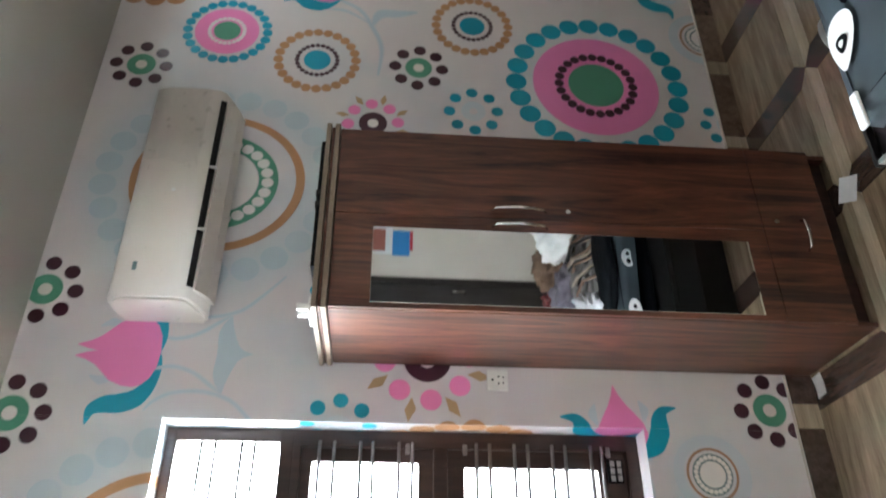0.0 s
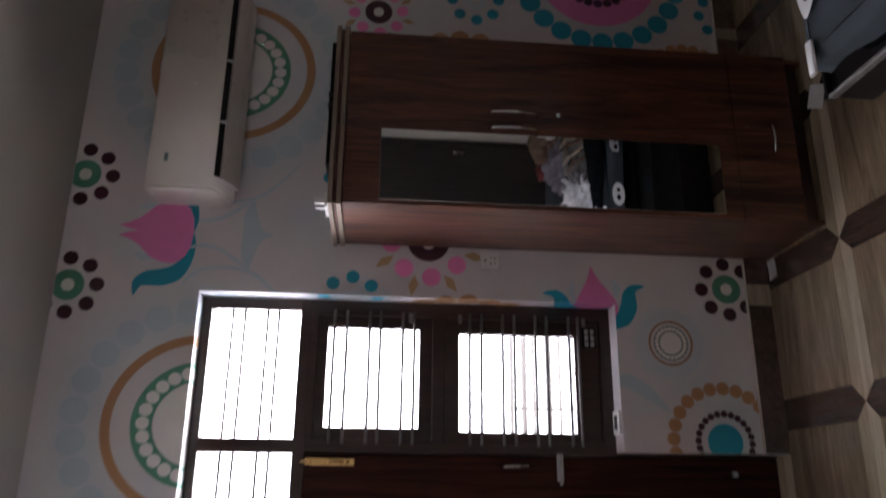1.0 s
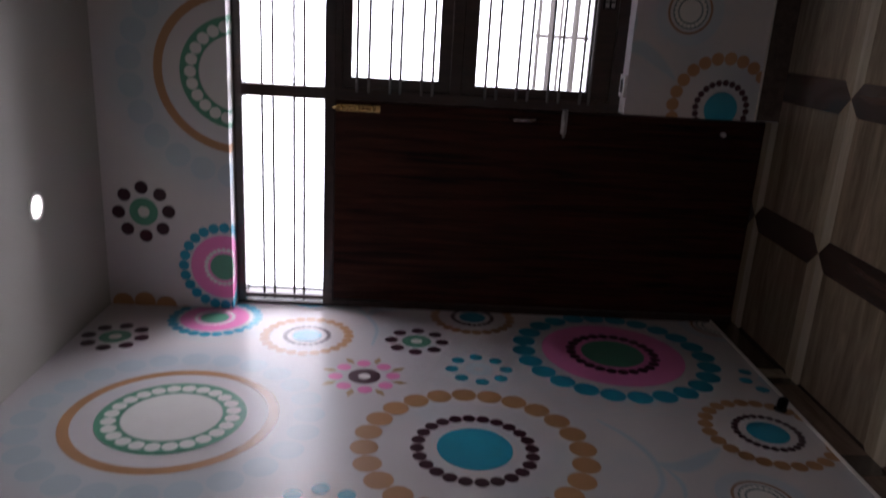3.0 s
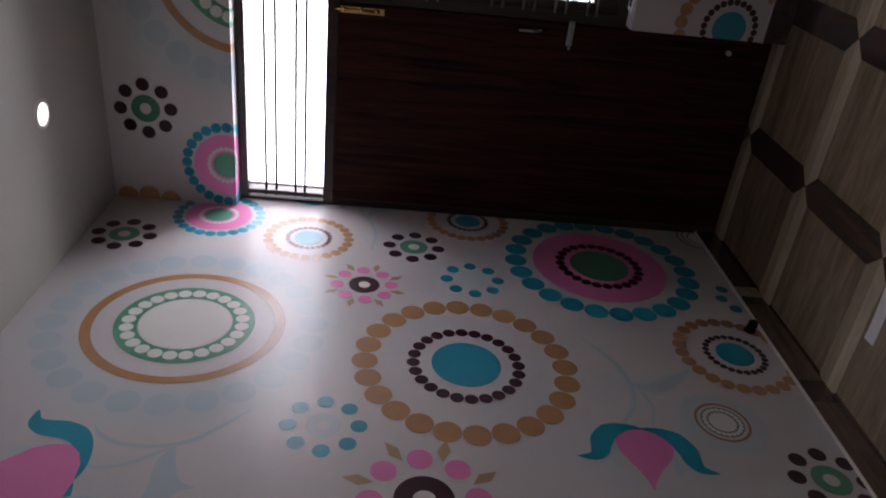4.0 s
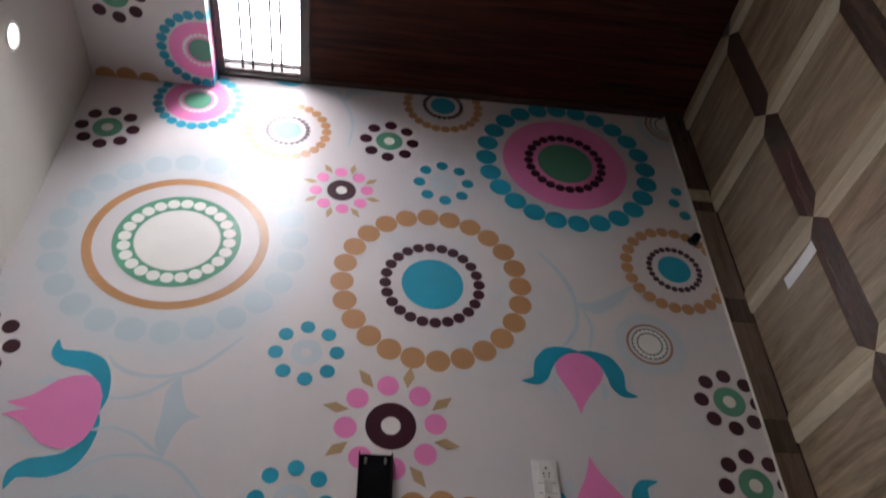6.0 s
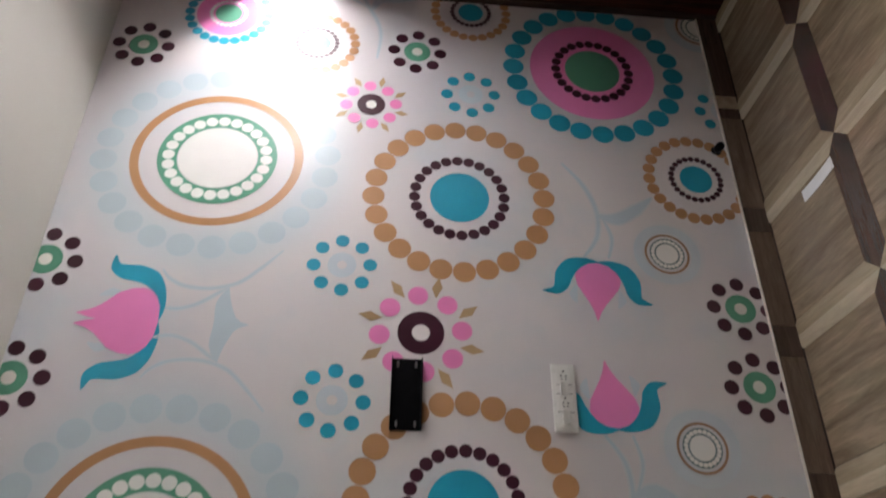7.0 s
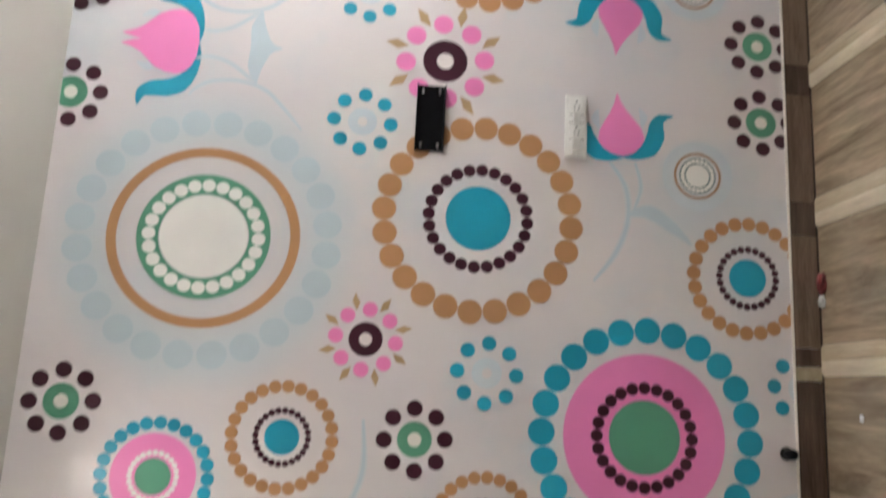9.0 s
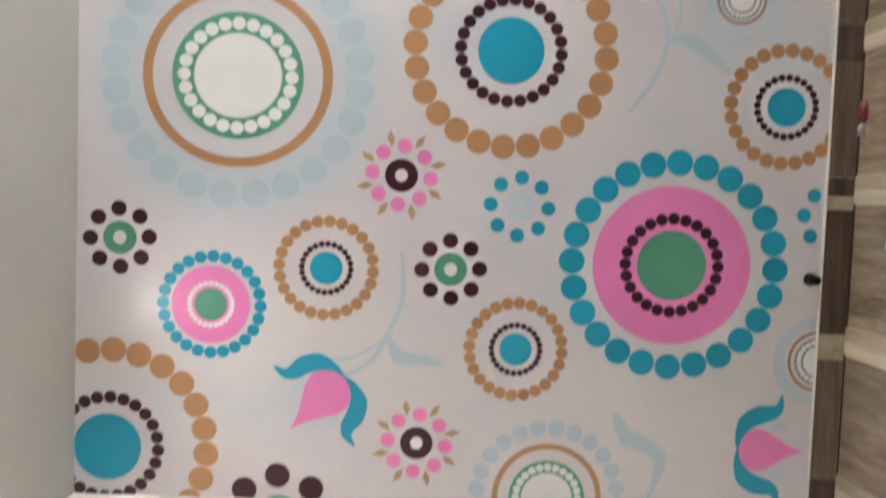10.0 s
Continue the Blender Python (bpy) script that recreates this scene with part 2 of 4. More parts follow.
def part(name, bm, mats, parent=None, label="", m=None):
    ob = new(name, mesh_of(name, bm, mats))
    if parent is not None:
        ob.parent = parent
    if m is not None:
        ob.matrix_basis = m
    return tagged(ob, label)


def thing(name, label, category, at=(0, 0, 0), group="", kind=""):
    ob = new(name)
    ob.location = at
    ob.empty_display_size = 0.05
    return tagged(ob, label, category, group, kind)


def box(bm, x0, x1, y0, y1, z0, z1, bev=0.0, seg=2, mi=0):
    r = bmesh.ops.create_cube(bm, size=1.0, matrix=Matrix.LocRotScale(((x0 + x1) / 2, (y0 + y1) / 2, (z0 + z1) / 2), None, (abs(x1 - x0), abs(y1 - y0), abs(z1 - z0))))
    vs = r["verts"]
    fs = list({f for v in vs for f in v.link_faces})
    for f in fs:
        f.material_index = mi
    if bev:
        es = list({e for v in vs for e in v.link_edges})
        out = bmesh.ops.bevel(bm, geom=es, offset=bev, segments=seg, profile=0.5, affect="EDGES")
        for f in out["faces"]:
            f.material_index = mi
    return bm


def boxes(*args, bev=0.0):
    bm = bmesh.new()
    for a in args:
        box(bm, *a, bev=bev)
    return bm


def tube(bm, pts, r, n=10, mi=0):
    """A round rod through points."""
    pts = [Vector(p) for p in pts]
    rings = []
    for i, p in enumerate(pts):
        d = (pts[min(i + 1, len(pts) - 1)] - pts[max(i - 1, 0)]).normalized()
        side = d.cross(Vector((0, 0, 1)) if abs(d.z) < 0.9 else Vector((1, 0, 0))).normalized()
        up = side.cross(d)
        rr = r[i] if isinstance(r, (list, tuple)) else r
        rings.append([bm.verts.new(p + side * rr * math.cos(2 * math.pi * k / n) + up * rr * math.sin(2 * math.pi * k / n)) for k in range(n)])
    for a, b in zip(rings, rings[1:]):
        for k in range(n):
            f = bm.faces.new((a[k], a[(k + 1) % n], b[(k + 1) % n], b[k]))
            f.smooth, f.material_index = True, mi
    for ring in (rings[0][::-1], rings[-1]):
        bm.faces.new(ring).material_index = mi
    return bm


def rod(p, q, r, n=10):
    return tube(bmesh.new(), [p, q], r, n)


def disc_prism(bm, c, axis, r, depth, n=24, mi=0, taper=1.0):
    """A short cylinder from c along axis, its end r * taper."""
    axis = Vector(axis).normalized()
    return tube(bm, [c, Vector(c) + axis * depth], [r, r * taper], n, mi)


def extrude_profile(bm, prof, x0, x1, mi=0):
    """A (y, z) profile drawn out along x."""
    a = [bm.verts.new((x0, y, z)) for y, z in prof]
    b = [bm.verts.new((x1, y, z)) for y, z in prof]
    n = len(prof)
    for k in range(n):
        f = bm.faces.new((a[k], a[(k + 1) % n], b[(k + 1) % n], b[k]))
        f.material_index = mi
        f.smooth = n > 10
    bm.faces.new(a[::-1]).material_index = mi
    bm.faces.new(b).material_index = mi
    bmesh.ops.recalc_face_normals(bm, faces=bm.faces[:])
    return bm

# ---- large structure ----
def wall_mesh(name, bm, mats, label):
    return tagged(part(name, bm, mats), label, "wall", kind="structure")


wall_west = wall_mesh("wall_west", boxes((-TH, 0, YS, REC + 0.14, 0, H)), PAPER_W, "wallpapered wall with a printed pattern of circles and tulips")
wall_north = wall_mesh("wall_north", boxes((OX1, XE, 0, TH, 0, H), (-TH, OX1, 0.001, TH, OTOP, H), (DOORX, OX1, 0.001, TH, 0, SILL)), PAPER_N,
                       "wallpapered wall with door, window and transom opening")
wall_east = wall_mesh("wall_east", boxes((XE, XE + TH, YS, TH, 0, H)), CREAM, "plain cream painted wall")
wall_south = wall_mesh("wall_south", boxes((-TH, XE + TH, YS - 0.6, YS, 0, H)), CREAM, "plain cream painted wall")
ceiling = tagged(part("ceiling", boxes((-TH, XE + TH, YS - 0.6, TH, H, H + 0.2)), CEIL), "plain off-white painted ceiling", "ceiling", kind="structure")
floor = tagged(part("floor", boxes((-TH, XE + TH, YS - 0.6, TH, -0.2, -0.006)), GROUT), "glossy wood-look tile floor with a lattice pattern", "floor", kind="structure")


# ---- printed pattern of the wallpaper ----
def circle(u, z, r, n=28, ru=None):
    return [(u + (ru or r) * math.cos(2 * math.pi * k / n), z + r * math.sin(2 * math.pi * k / n)) for k in range(n)]


def annulus(u, z, r0, r1, n=48):
    """Quads of a ring."""
    out = []
    for k in range(n):
        a, b = 2 * math.pi * k / n, 2 * math.pi * (k + 1) / n
        out.append([(u + r * math.cos(t), z + r * math.sin(t)) for r, t in ((r0, a), (r1, a), (r1, b), (r0, b))])
    return out


def beads(u, z, ring, r, count, start=0.0, n=14):
    return [circle(u + ring * math.cos(start + 2 * math.pi * k / count), z + ring * math.sin(start + 2 * math.pi * k / count), r, n) for k in range(count)]


def strip(pts, widths):
    """Quads of a curved band: pts is a run of control points, widths its half widths."""
    fine, wd = [], []
    n = len(pts)
    for i in range(n - 1):
        p0, p1, p2, p3 = pts[max(i - 1, 0)], pts[i], pts[i + 1], pts[min(i + 2, n - 1)]
        for k in range(7 + (i == n - 2)):
            t = k / 7
            fine.append([0.5 * (2 * b + (c - a) * t + (2 * a - 5 * b + 4 * c - d) * t * t + (3 * b - a - 3 * c + d) * t ** 3) for a, b, c, d in zip(p0, p1, p2, p3)])
            wd.append(widths[i] * (1 - t) + widths[i + 1] * t)
    left, right = [], []
    for i, (p, w) in enumerate(zip(fine, wd)):
        q0, q1 = fine[max(i - 1, 0)], fine[min(i + 1, len(fine) - 1)]
        du, dz = q1[0] - q0[0], q1[1] - q0[1]
        d = math.hypot(du, dz) or 1
        left.append((p[0] - dz / d * w, p[1] + du / d * w))
        right.append((p[0] + dz / d * w, p[1] - du / d * w))
    return [[left[i], left[i + 1], right[i + 1], right[i]] for i in range(len(left) - 1)]


def place(polys, u, z, ang, s=1.0):
    c, sn = math.cos(ang) * s, math.sin(ang) * s
    return [[(u + a * c - b * sn, z + a * sn + b * c) for a, b in p] for p in polys]


def dark_flower(u, z, s=1.0):
    return [("green", annulus(u, z, 0.027 * s, 0.067 * s, 28)), ("cream", [circle(u, z, 0.027 * s)]),
            ("maroon", beads(u, z, 0.117 * s, 0.031 * s, 8, math.pi / 8 + 0.35, 20))]


def teal_flower(u, z):
    return [("mist", annulus(u, z, 0.02, 0.06, 28)), ("teal", beads(u, z, 0.117, 0.029, 8, 0.045, 20))]


def pink_flower(u, z, s):
    leaves = []
    for k in range(8):
        a = 0.09 + math.pi / 8 + k * math.pi / 4
        leaves += place([[(0.68, -0.04), (0.84, 0.085), (1.08, 0.03), (0.91, -0.085)]], u, z, a, 0.245 * s)
    return [("maroon", annulus(u, z, 0.036 * s, 0.094 * s, 36)), ("white", [circle(u, z, 0.036 * s, 20)]),
            ("pink", beads(u, z, 0.166 * s, 0.042 * s, 8, 0.09, 20)), ("leaf", leaves)]


def ring_circle(u, z, teal, dark, tan, dark_n, tan_n):
    """Teal disc within a ring of small maroon beads and a ring of tan beads."""
    return [("teal", [circle(u, z, teal, 40)]), ("maroon", beads(u, z, dark, dark * math.pi / dark_n * 0.97, dark_n, 0.045, 12)),
            ("tan", beads(u, z, tan, tan * math.pi / tan_n * 0.99, tan_n, 0.047, 16))]


def squeezed(shapes, u, k):
    """The same shapes drawn narrower about u."""
    return [(ink, [[(u + (a - u) * k, b) for a, b in p] for p in polys]) for ink, polys in shapes]


def white_circle(u, z, s=1.0):
    return [("pale", beads(u, z, 0.487 * s, 0.058 * s, 24, 0.1, 18)), ("tan", annulus(u, z, 0.338 * s, 0.377 * s, 72)), ("white", [circle(u, z, 0.172 * s, 48)]),
            ("green", annulus(u, z, 0.176 * s, 0.192 * s, 60) + annulus(u, z, 0.236 * s, 0.261 * s, 60)),
            ("green", annulus(u, z, 0.192 * s, 0.236 * s, 60)), ("white", beads(u, z, 0.214 * s, 0.027 * s, 24, 0.0, 16))]


def small_rings(u, z, s=1.0):
    return [("mist", annulus(u, z, 0.11 * s, 0.15 * s, 36)), ("brown", annulus(u, z, 0.091 * s, 0.101 * s, 40)), ("white", [circle(u, z, 0.05 * s, 28)]),
            ("grey", annulus(u, z, 0.05 * s, 0.0785 * s, 36)), ("white", beads(u, z, 0.0645 * s, 0.0095 * s, 22, 0, 10))]


def pink_circle(u, z, green, bead, pink, teal, count, bead_ink, n2):
    return [("teal", beads(u, z - 0.02 * teal, teal, teal * math.pi / count * 0.98, count, 0.01, 18)), ("pink", annulus(u, z, green, pink, 64)), ("green", [circle(u, z, green, 48)]),
            (bead_ink, beads(u, z, bead, bead * math.pi / n2 * 0.98, n2, 0.0, 12))]


def tulip(u, z, ang, length=0.285, wide=0.15, fork=False, sides=(1, -1), spread=0.88):
    """A pink bud with its tip along ang, held by two curling teal leaves."""
    prof = [(0.0, 0.0), (0.004, 0.4), (0.05, 0.66), (0.15, 0.9), (0.3, 1.0), (0.44, 0.9), (0.58, 0.64), (0.72, 0.36), (0.86, 0.15), (1.0, 0.02)]
    up = [(a * length, b * wide) for a, b in prof]
    lo = [(a, -b) for a, b in up[1:]]
    quads = [[up[i], up[i + 1], (up[i + 1][0], -up[i + 1][1]), (up[i][0], -up[i][1])] for i in range(len(up) - 1)]
    line = [(a + 0.008, b) for a, b in ((-0.004, 0.0), (-0.002, 0.06), (0.03, 0.128), (0.088, 0.166), (0.145, 0.178), (0.182, 0.205), (0.192, 0.268))]
    widths = (0.003, 0.018, 0.04, 0.044, 0.036, 0.022, 0.001)
    if fork:
        side = [(0.0, 0.0), (0.02, 0.45), (0.08, 0.75), (0.16, 0.93), (0.26, 1.0), (0.4, 0.96), (0.55, 0.82), (0.66, 0.58), (0.75, 0.4), (0.86, 0.27), (1.0, 0.17)]
        notch = [0.0] * 9 + [0.04, 0.15]
        quads = [[(length * a[0], s * wide * a[1]), (length * b[0], s * wide * b[1]), (length * b[0], s * wide * q), (length * a[0], s * wide * p)]
                 for s in (1, -1) for a, b, p, q in zip(side, side[1:], notch, notch[1:])]
        line = [(0.004, 0.0), (0.0, 0.06), (0.022, 0.135), (0.06, 0.185), (0.114, 0.206), (0.17, 0.212), (0.21, 0.235), (0.221, 0.288)]
        widths = (0.003, 0.014, 0.026, 0.036, 0.038, 0.033, 0.022, 0.001)
    out = []
    for sd in sides:
        leaf = strip([(a * spread, b * sd * spread) for a, b in line], [w * spread for w in widths])
        out.append(("teal", place(leaf, u, z, ang)))
        out.append(("mist", place(strip([(0.15 * spread, 0.105 * sd * spread), (0.2 * spread, 0.118 * sd * spread), (0.245 * spread, 0.10 * sd * spread)], [0.003, 0.019, 0.002]), u, z, ang)))
    bud = ("pink", place(quads, u, z, ang))
    out.insert(len(out) if fork else 0, bud)
    return out


def vine(pts, w=0.006):
    n = len(pts) - 2
    return [("haze", strip(pts, [w] + [w * 2.2] * n + [w])), ("vine", strip(pts, [w * 0.5] + [w] * n + [w * 0.4]))]


def pale_leaf(pts, w):
    return [("haze", strip(pts, [w * 0.5, w * 1.35, w * 1.2, 0.008])), ("vine", strip(pts, [w * 0.2, w, w * 0.8, 0.002]))]


def crescent():
    """A pale crescent on the mirror line with a spike below."""
    cols = ((0.0, 2.393, 2.256), (0.014, 2.393, 2.292), (0.031, 2.394, 2.312), (0.06, 2.397, 2.325), (0.09, 2.397, 2.337), (0.125, 2.384, 2.347), (0.16, 2.358, 2.354))
    return [("vine", [[(s * a[0], a[1]), (s * b[0], b[1]), (s * b[0], b[2]), (s * a[0], a[2])] for a, b in zip(cols, cols[1:]) for s in (1, -1)])]


UP, DOWN = math.pi / 2, -math.pi / 2
# one half of the repeat: (name, u from its mirror line, height, shapes)
HALF = [
    ("vine_print", 0.30, 2.35, vine([(0.348, 2.161), (0.253, 2.247), (0.186, 2.323), (0.155, 2.423), (0.16, 2.528), (0.192, 2.596), (0.233, 2.63)], 0.005)),
    ("vine_print", 0.15, 2.45, vine([(0.068, 2.616), (0.057, 2.552), (0.08, 2.474), (0.132, 2.399), (0.16, 2.36)], 0.005)),
    ("vine_print", 0.6, 0.8, vine([(0.39, 0.88), (0.5, 0.81), (0.64, 0.80), (0.78, 0.85), (0.90, 0.94)], 0.007)),
    ("vine_print", 0.5, 0.77, vine([(0.39, 0.77), (0.5, 0.745), (0.62, 0.785)], 0.006)),
    ("pale_leaf_print", 0.64, 0.67, pale_leaf([(0.615, 0.80), (0.60, 0.71), (0.66, 0.61), (0.73, 0.53)], 0.028)),
    ("vine_print", 1.8, 1.9, vine([(1.49, 1.83), (1.68, 1.82), (1.84, 1.88), (1.95, 1.95), (2.02, 2.08)], 0.007)),
    ("vine_print", 1.95, 2.1, vine([(1.85, 1.89), (1.93, 2.02), (1.93, 2.16)], 0.005)),
    ("pale_leaf_print", 1.9, 1.75, pale_leaf([(1.84, 1.87), (1.92, 1.83), (1.93, 1.74), (1.95, 1.64)], 0.026)),
    ("pale_leaf_print", 2.4, 0.85, pale_leaf([(2.12, 0.93), (2.22, 0.88), (2.30, 0.74), (2.48, 0.78)], 0.03)),
    ("circle_print", 0.813, 2.505, squeezed(white_circle(0.813, 2.505), 0.813, 0.962)),
    ("dark_flower_print", 0.252, 3.095, dark_flower(0.252, 3.095)),
    ("dark_flower_print", 1.474, 2.963, dark_flower(1.474, 2.963)),
    ("dark_flower_print", 1.556, 1.630, dark_flower(1.556, 1.630)),
    ("dark_flower_print", 0.175, 0.221, dark_flower(0.175, 0.221)),
    ("large_dark_flower_print", 2.62, 2.30, dark_flower(2.62, 2.30, 1.65)),
    ("pink_circle_print", 1.732, 2.594, pink_circle(1.732, 2.594, 0.066, 0.086, 0.158, 0.196, 24, "white", 24)),
    ("pink_circle_print", 1.508, 0.731, pink_circle(1.508, 0.731, 0.142, 0.19, 0.323, 0.417, 24, "maroon", 24)),
    ("tan_circle_print", 1.569, 2.133, ring_circle(1.569, 2.133, 0.066, 0.099, 0.19, 24, 24)),
    ("tan_circle_print", 1.874, 1.353, ring_circle(1.874, 1.353, 0.066, 0.099, 0.19, 24, 24)),
    ("tan_circle_print", 0.852, 0.298, ring_circle(0.852, 0.298, 0.078, 0.119, 0.227, 24, 24)),
    ("tan_circle_print", 0.671, 1.420, ring_circle(0.671, 1.420, 0.133, 0.202, 0.384, 24, 24)),
    ("tan_circle_print", 2.329, 3.001, ring_circle(2.329, 3.001, 0.137, 0.205, 0.40, 24, 24)),
    ("teal_flower_print", 0.293, 1.915, teal_flower(0.293, 1.915)),
    ("teal_flower_print", 1.291, 1.361, teal_flower(1.291, 1.361)),
    ("teal_flower_print", 1.290, 0.083, teal_flower(1.290, 0.083)),
    ("pink_flower_print", 1.184, 1.842, pink_flower(1.184, 1.842, 0.71)),
    ("pink_flower_print", 2.275, 1.744, pink_flower(2.275, 1.744, 0.71)),
    ("ring_print", 0.430, 0.503, small_rings(0.430, 0.503)),
    ("ring_print", 1.883, 0.105, small_rings(1.883, 0.105, 1.25)),
    ("circle_print", 2.487, 1.20, white_circle(2.487, 1.20, 0.6)),
    ("tulip_print", 0.372, 0.82, tulip(0.372, 0.82, math.pi - 0.1, 0.285, 0.1)),
    ("tulip_print", 2.006, 2.045, tulip(2.006, 2.045, math.atan2(0.213, 0.224), 0.31, 0.10)),
    ("tulip_print", 2.26, 0.42, tulip(2.26, 0.42, DOWN, 0.275, 0.09)),
]
# on the mirror line, drawn once
MIDDLE = [
    ("tulip_print", 0.0, 2.61, tulip(0.0, 2.603, UP, 0.314, 0.144, True, spread=1.0)),
    ("pink_flower_print", 0.0, 1.580, pink_flower(0.0, 1.580, 1.0)),
    ("pale_leaf_print", 0.0, 2.35, crescent()),
]


def clip(poly, lo, hi, axis):
    """The part of a polygon between lo and hi on one axis."""
    for sign, lim in ((1, lo), (-1, -hi)):
        out = []
        for a, b in zip(poly, poly[1:] + poly[:1]):
            da, db = sign * a[axis] - lim, sign * b[axis] - lim
            if da >= 0:
                out.append(a)
            if (da > 0 > db) or (da < 0 < db):
                t = da / (da - db)
                out.append(tuple(p + (q - p) * t for p, q in zip(a, b)))
        poly = out
        if len(poly) < 3:
            return []
    return poly


def print_on(wall, mirror, side, dz, patches, motifs):
    """Lay the motifs on a wall. patches: (s0, s1, z0, z1, point), where point(s, z, lift) is a place in the world."""
    for order, (name, cu, cz, shapes) in enumerate(motifs):
        bm, inks, layer = bmesh.new(), [], 0
        for ink, polys in shapes:
            layer += 1
            if ink not in inks:
                inks.append(ink)
            for poly in polys:
                flat = [(mirror + side * u, z + dz) for u, z in poly]
                for s0, s1, z0, z1, point in patches:
                    if max(p[0] for p in flat) < s0 or min(p[0] for p in flat) > s1:
                        continue
                    c = clip(flat, s0, s1, 0)
                    c = clip(c, z0, z1, 1) if c else c
                    if len(c) >= 3:
                        f = bm.faces.new([bm.verts.new(point(s, z, 0.0003 + 0.00001 * order + 0.00025 * layer)) for s, z in c])
                        f.material_index = inks.index(ink)
        if not bm.faces:
            bm.free()
            continue
        part(name, bm, [INK[i] for i in inks], wall)


west_patch = [(YS + 0.002, REC - 0.002, SK, H - 0.002, lambda s, z, e: (e, s, z))]
north_patch = [
    (OX1, XE, SK, H - 0.002, lambda s, z, e: (s, -e, z)),
    (0.002, OX1, OTOP, H - 0.002, lambda s, z, e: (s, 0.001 - e, z)),
    (DOORX, OX1, SK, SILL, lambda s, z, e: (s, 0.001 - e, z)),
    (OX1 - REC, OX1, SILL, OTOP, lambda s, z, e: (OX1 - e, OX1 - s, z)),
    (0.002, OX1, OTOP - REC, OTOP, lambda s, z, e: (s, OTOP - z, OTOP - e)),
]
print_on(wall_west, -1.848, 1, 0.0, west_patch, HALF)
print_on(wall_west, -1.848, -1, -0.006, west_patch, HALF)
print_on(wall_west, -1.848, 1, 0.0, west_patch, MIDDLE)
print_on(wall_north, 1.949, 1, -0.016, north_patch, HALF)
print_on(wall_north, 1.949, -1, -0.020, north_patch, HALF)
print_on(wall_north, 1.949, 1, -0.018, north_patch, MIDDLE)

# ---- window, transom and door in the north wall ----
FY = REC                                   # front of the frame
transom = tagged(thing("window_1", "dark wooden transom window with horizontal steel rods", "window", (0.85, FY, 2.1)), kind="structure")


def at_parent(ob, parent):
    ob.matrix_parent_inverse = Matrix.Translation(parent.location).inverted()
    return ob


def wpart(name, bm, mats, parent, label=""):
    """A part given in world places under a thing that stands elsewhere."""
    return at_parent(part(name, bm, mats, parent, label), parent)


def frame_bar(parent, x0, x1, z0, z1, y0=FY, y1=FY + 0.09, name="frame_bar"):
    return wpart(name, boxes((x0, x1, y0, y1, z0, z1), bev=0.004), FRAMEWOOD, parent)


for a in ((-0.01, OX1 + 0.01, 2.495, OTOP + 0.01), (-0.01, OX1 + 0.01, 2.06, 2.112), (-0.01, 0.012, 2.108, 2.499), (0.030, 0.054, 2.108, 2.499), (1.032, 1.092, 2.108, 2.499), (1.638, OX1 + 0.01, 2.108, 2.499)):
    frame_bar(transom, *a)
for x0, x1 in ((0.02, 1.05), (1.07, 1.66)):
    for z in (2.406, 2.354, 2.256, 2.208):
        wpart("rod", rod((x0, FY + 0.02, z), (x1, FY + 0.02, z), 0.006), ROD, transom)
for x0, x1 in ((0.02, 1.032), (1.092, 1.638)):
    p = wpart("pane", boxes((x0 - 0.01, x1 + 0.01, FY + 0.05, FY + 0.055, 2.10, 2.505)), GLASS, transom)
    p.visible_shadow = False

wpart("flat_bar", boxes((0.079, 0.085, FY + 0.012, FY + 0.03, 2.108, 2.499)), ROD, transom)
window = tagged(thing("window_2", "dark wooden window with two panes behind horizontal steel rods", "window", (1.36, FY, SILL)), kind="structure")
for a in ((1.088, OX1 + 0.01, SILL - 0.01, 0.775), (1.036, 1.092, SILL - 0.01, 2.063), (1.625, OX1 + 0.01, 0.77, 2.063), (1.088, 1.629, 1.475, 1.53), (1.088, 1.629, 2.03, 2.063)):
    frame_bar(window, *a)
PY = FY + 0.018
for z0, z1, pz0, pz1, px0, px1, rods in ((0.777, 1.473, 0.888, 1.41, 1.132, 1.558, (1.365, 1.313, 1.217, 1.165, 1.069, 1.018, 0.917, 0.874)),
                                         (1.532, 2.028, 1.586, 1.99, 1.143, 1.572, (1.962, 1.907, 1.808, 1.761, 1.662, 1.611))):
    sash = wpart("sash", boxes((1.08, px0, PY, PY + 0.04, z0 - 0.01, z1 + 0.01), (px1, 1.637, PY, PY + 0.04, z0 - 0.01, z1 + 0.01), (px0 - 0.002, px1 + 0.002, PY + 0.001, PY + 0.039, z0 - 0.01, pz0), (px0 - 0.002, px1 + 0.002, PY + 0.001, PY + 0.039, pz1, z1 + 0.01), bev=0.0), FRAMEWOOD, window)
    p = wpart("pane", boxes((px0 - 0.01, px1 + 0.01, PY + 0.018, PY + 0.023, pz0 - 0.01, pz1 + 0.01)), GLASS, window)
    p.visible_shadow = False
    for z in rods:
        wpart("rod", rod((1.075, FY - 0.006, z), (1.645, FY - 0.006, z), 0.0065), RODGREY, window)
for z in (1.62, 1.40, 0.84):
    wpart("stay", boxes((1.60, 1.64, FY - 0.012, FY, z, z + 0.018), bev=0.003), RODGREY, window, "small steel latch")
plate = wpart("label_plate", boxes((1.508, 1.598, FY + 0.010, FY + 0.0175, 0.790, 0.852), bev=0.001), BLACK, window, "dark label with unreadable pale bars")
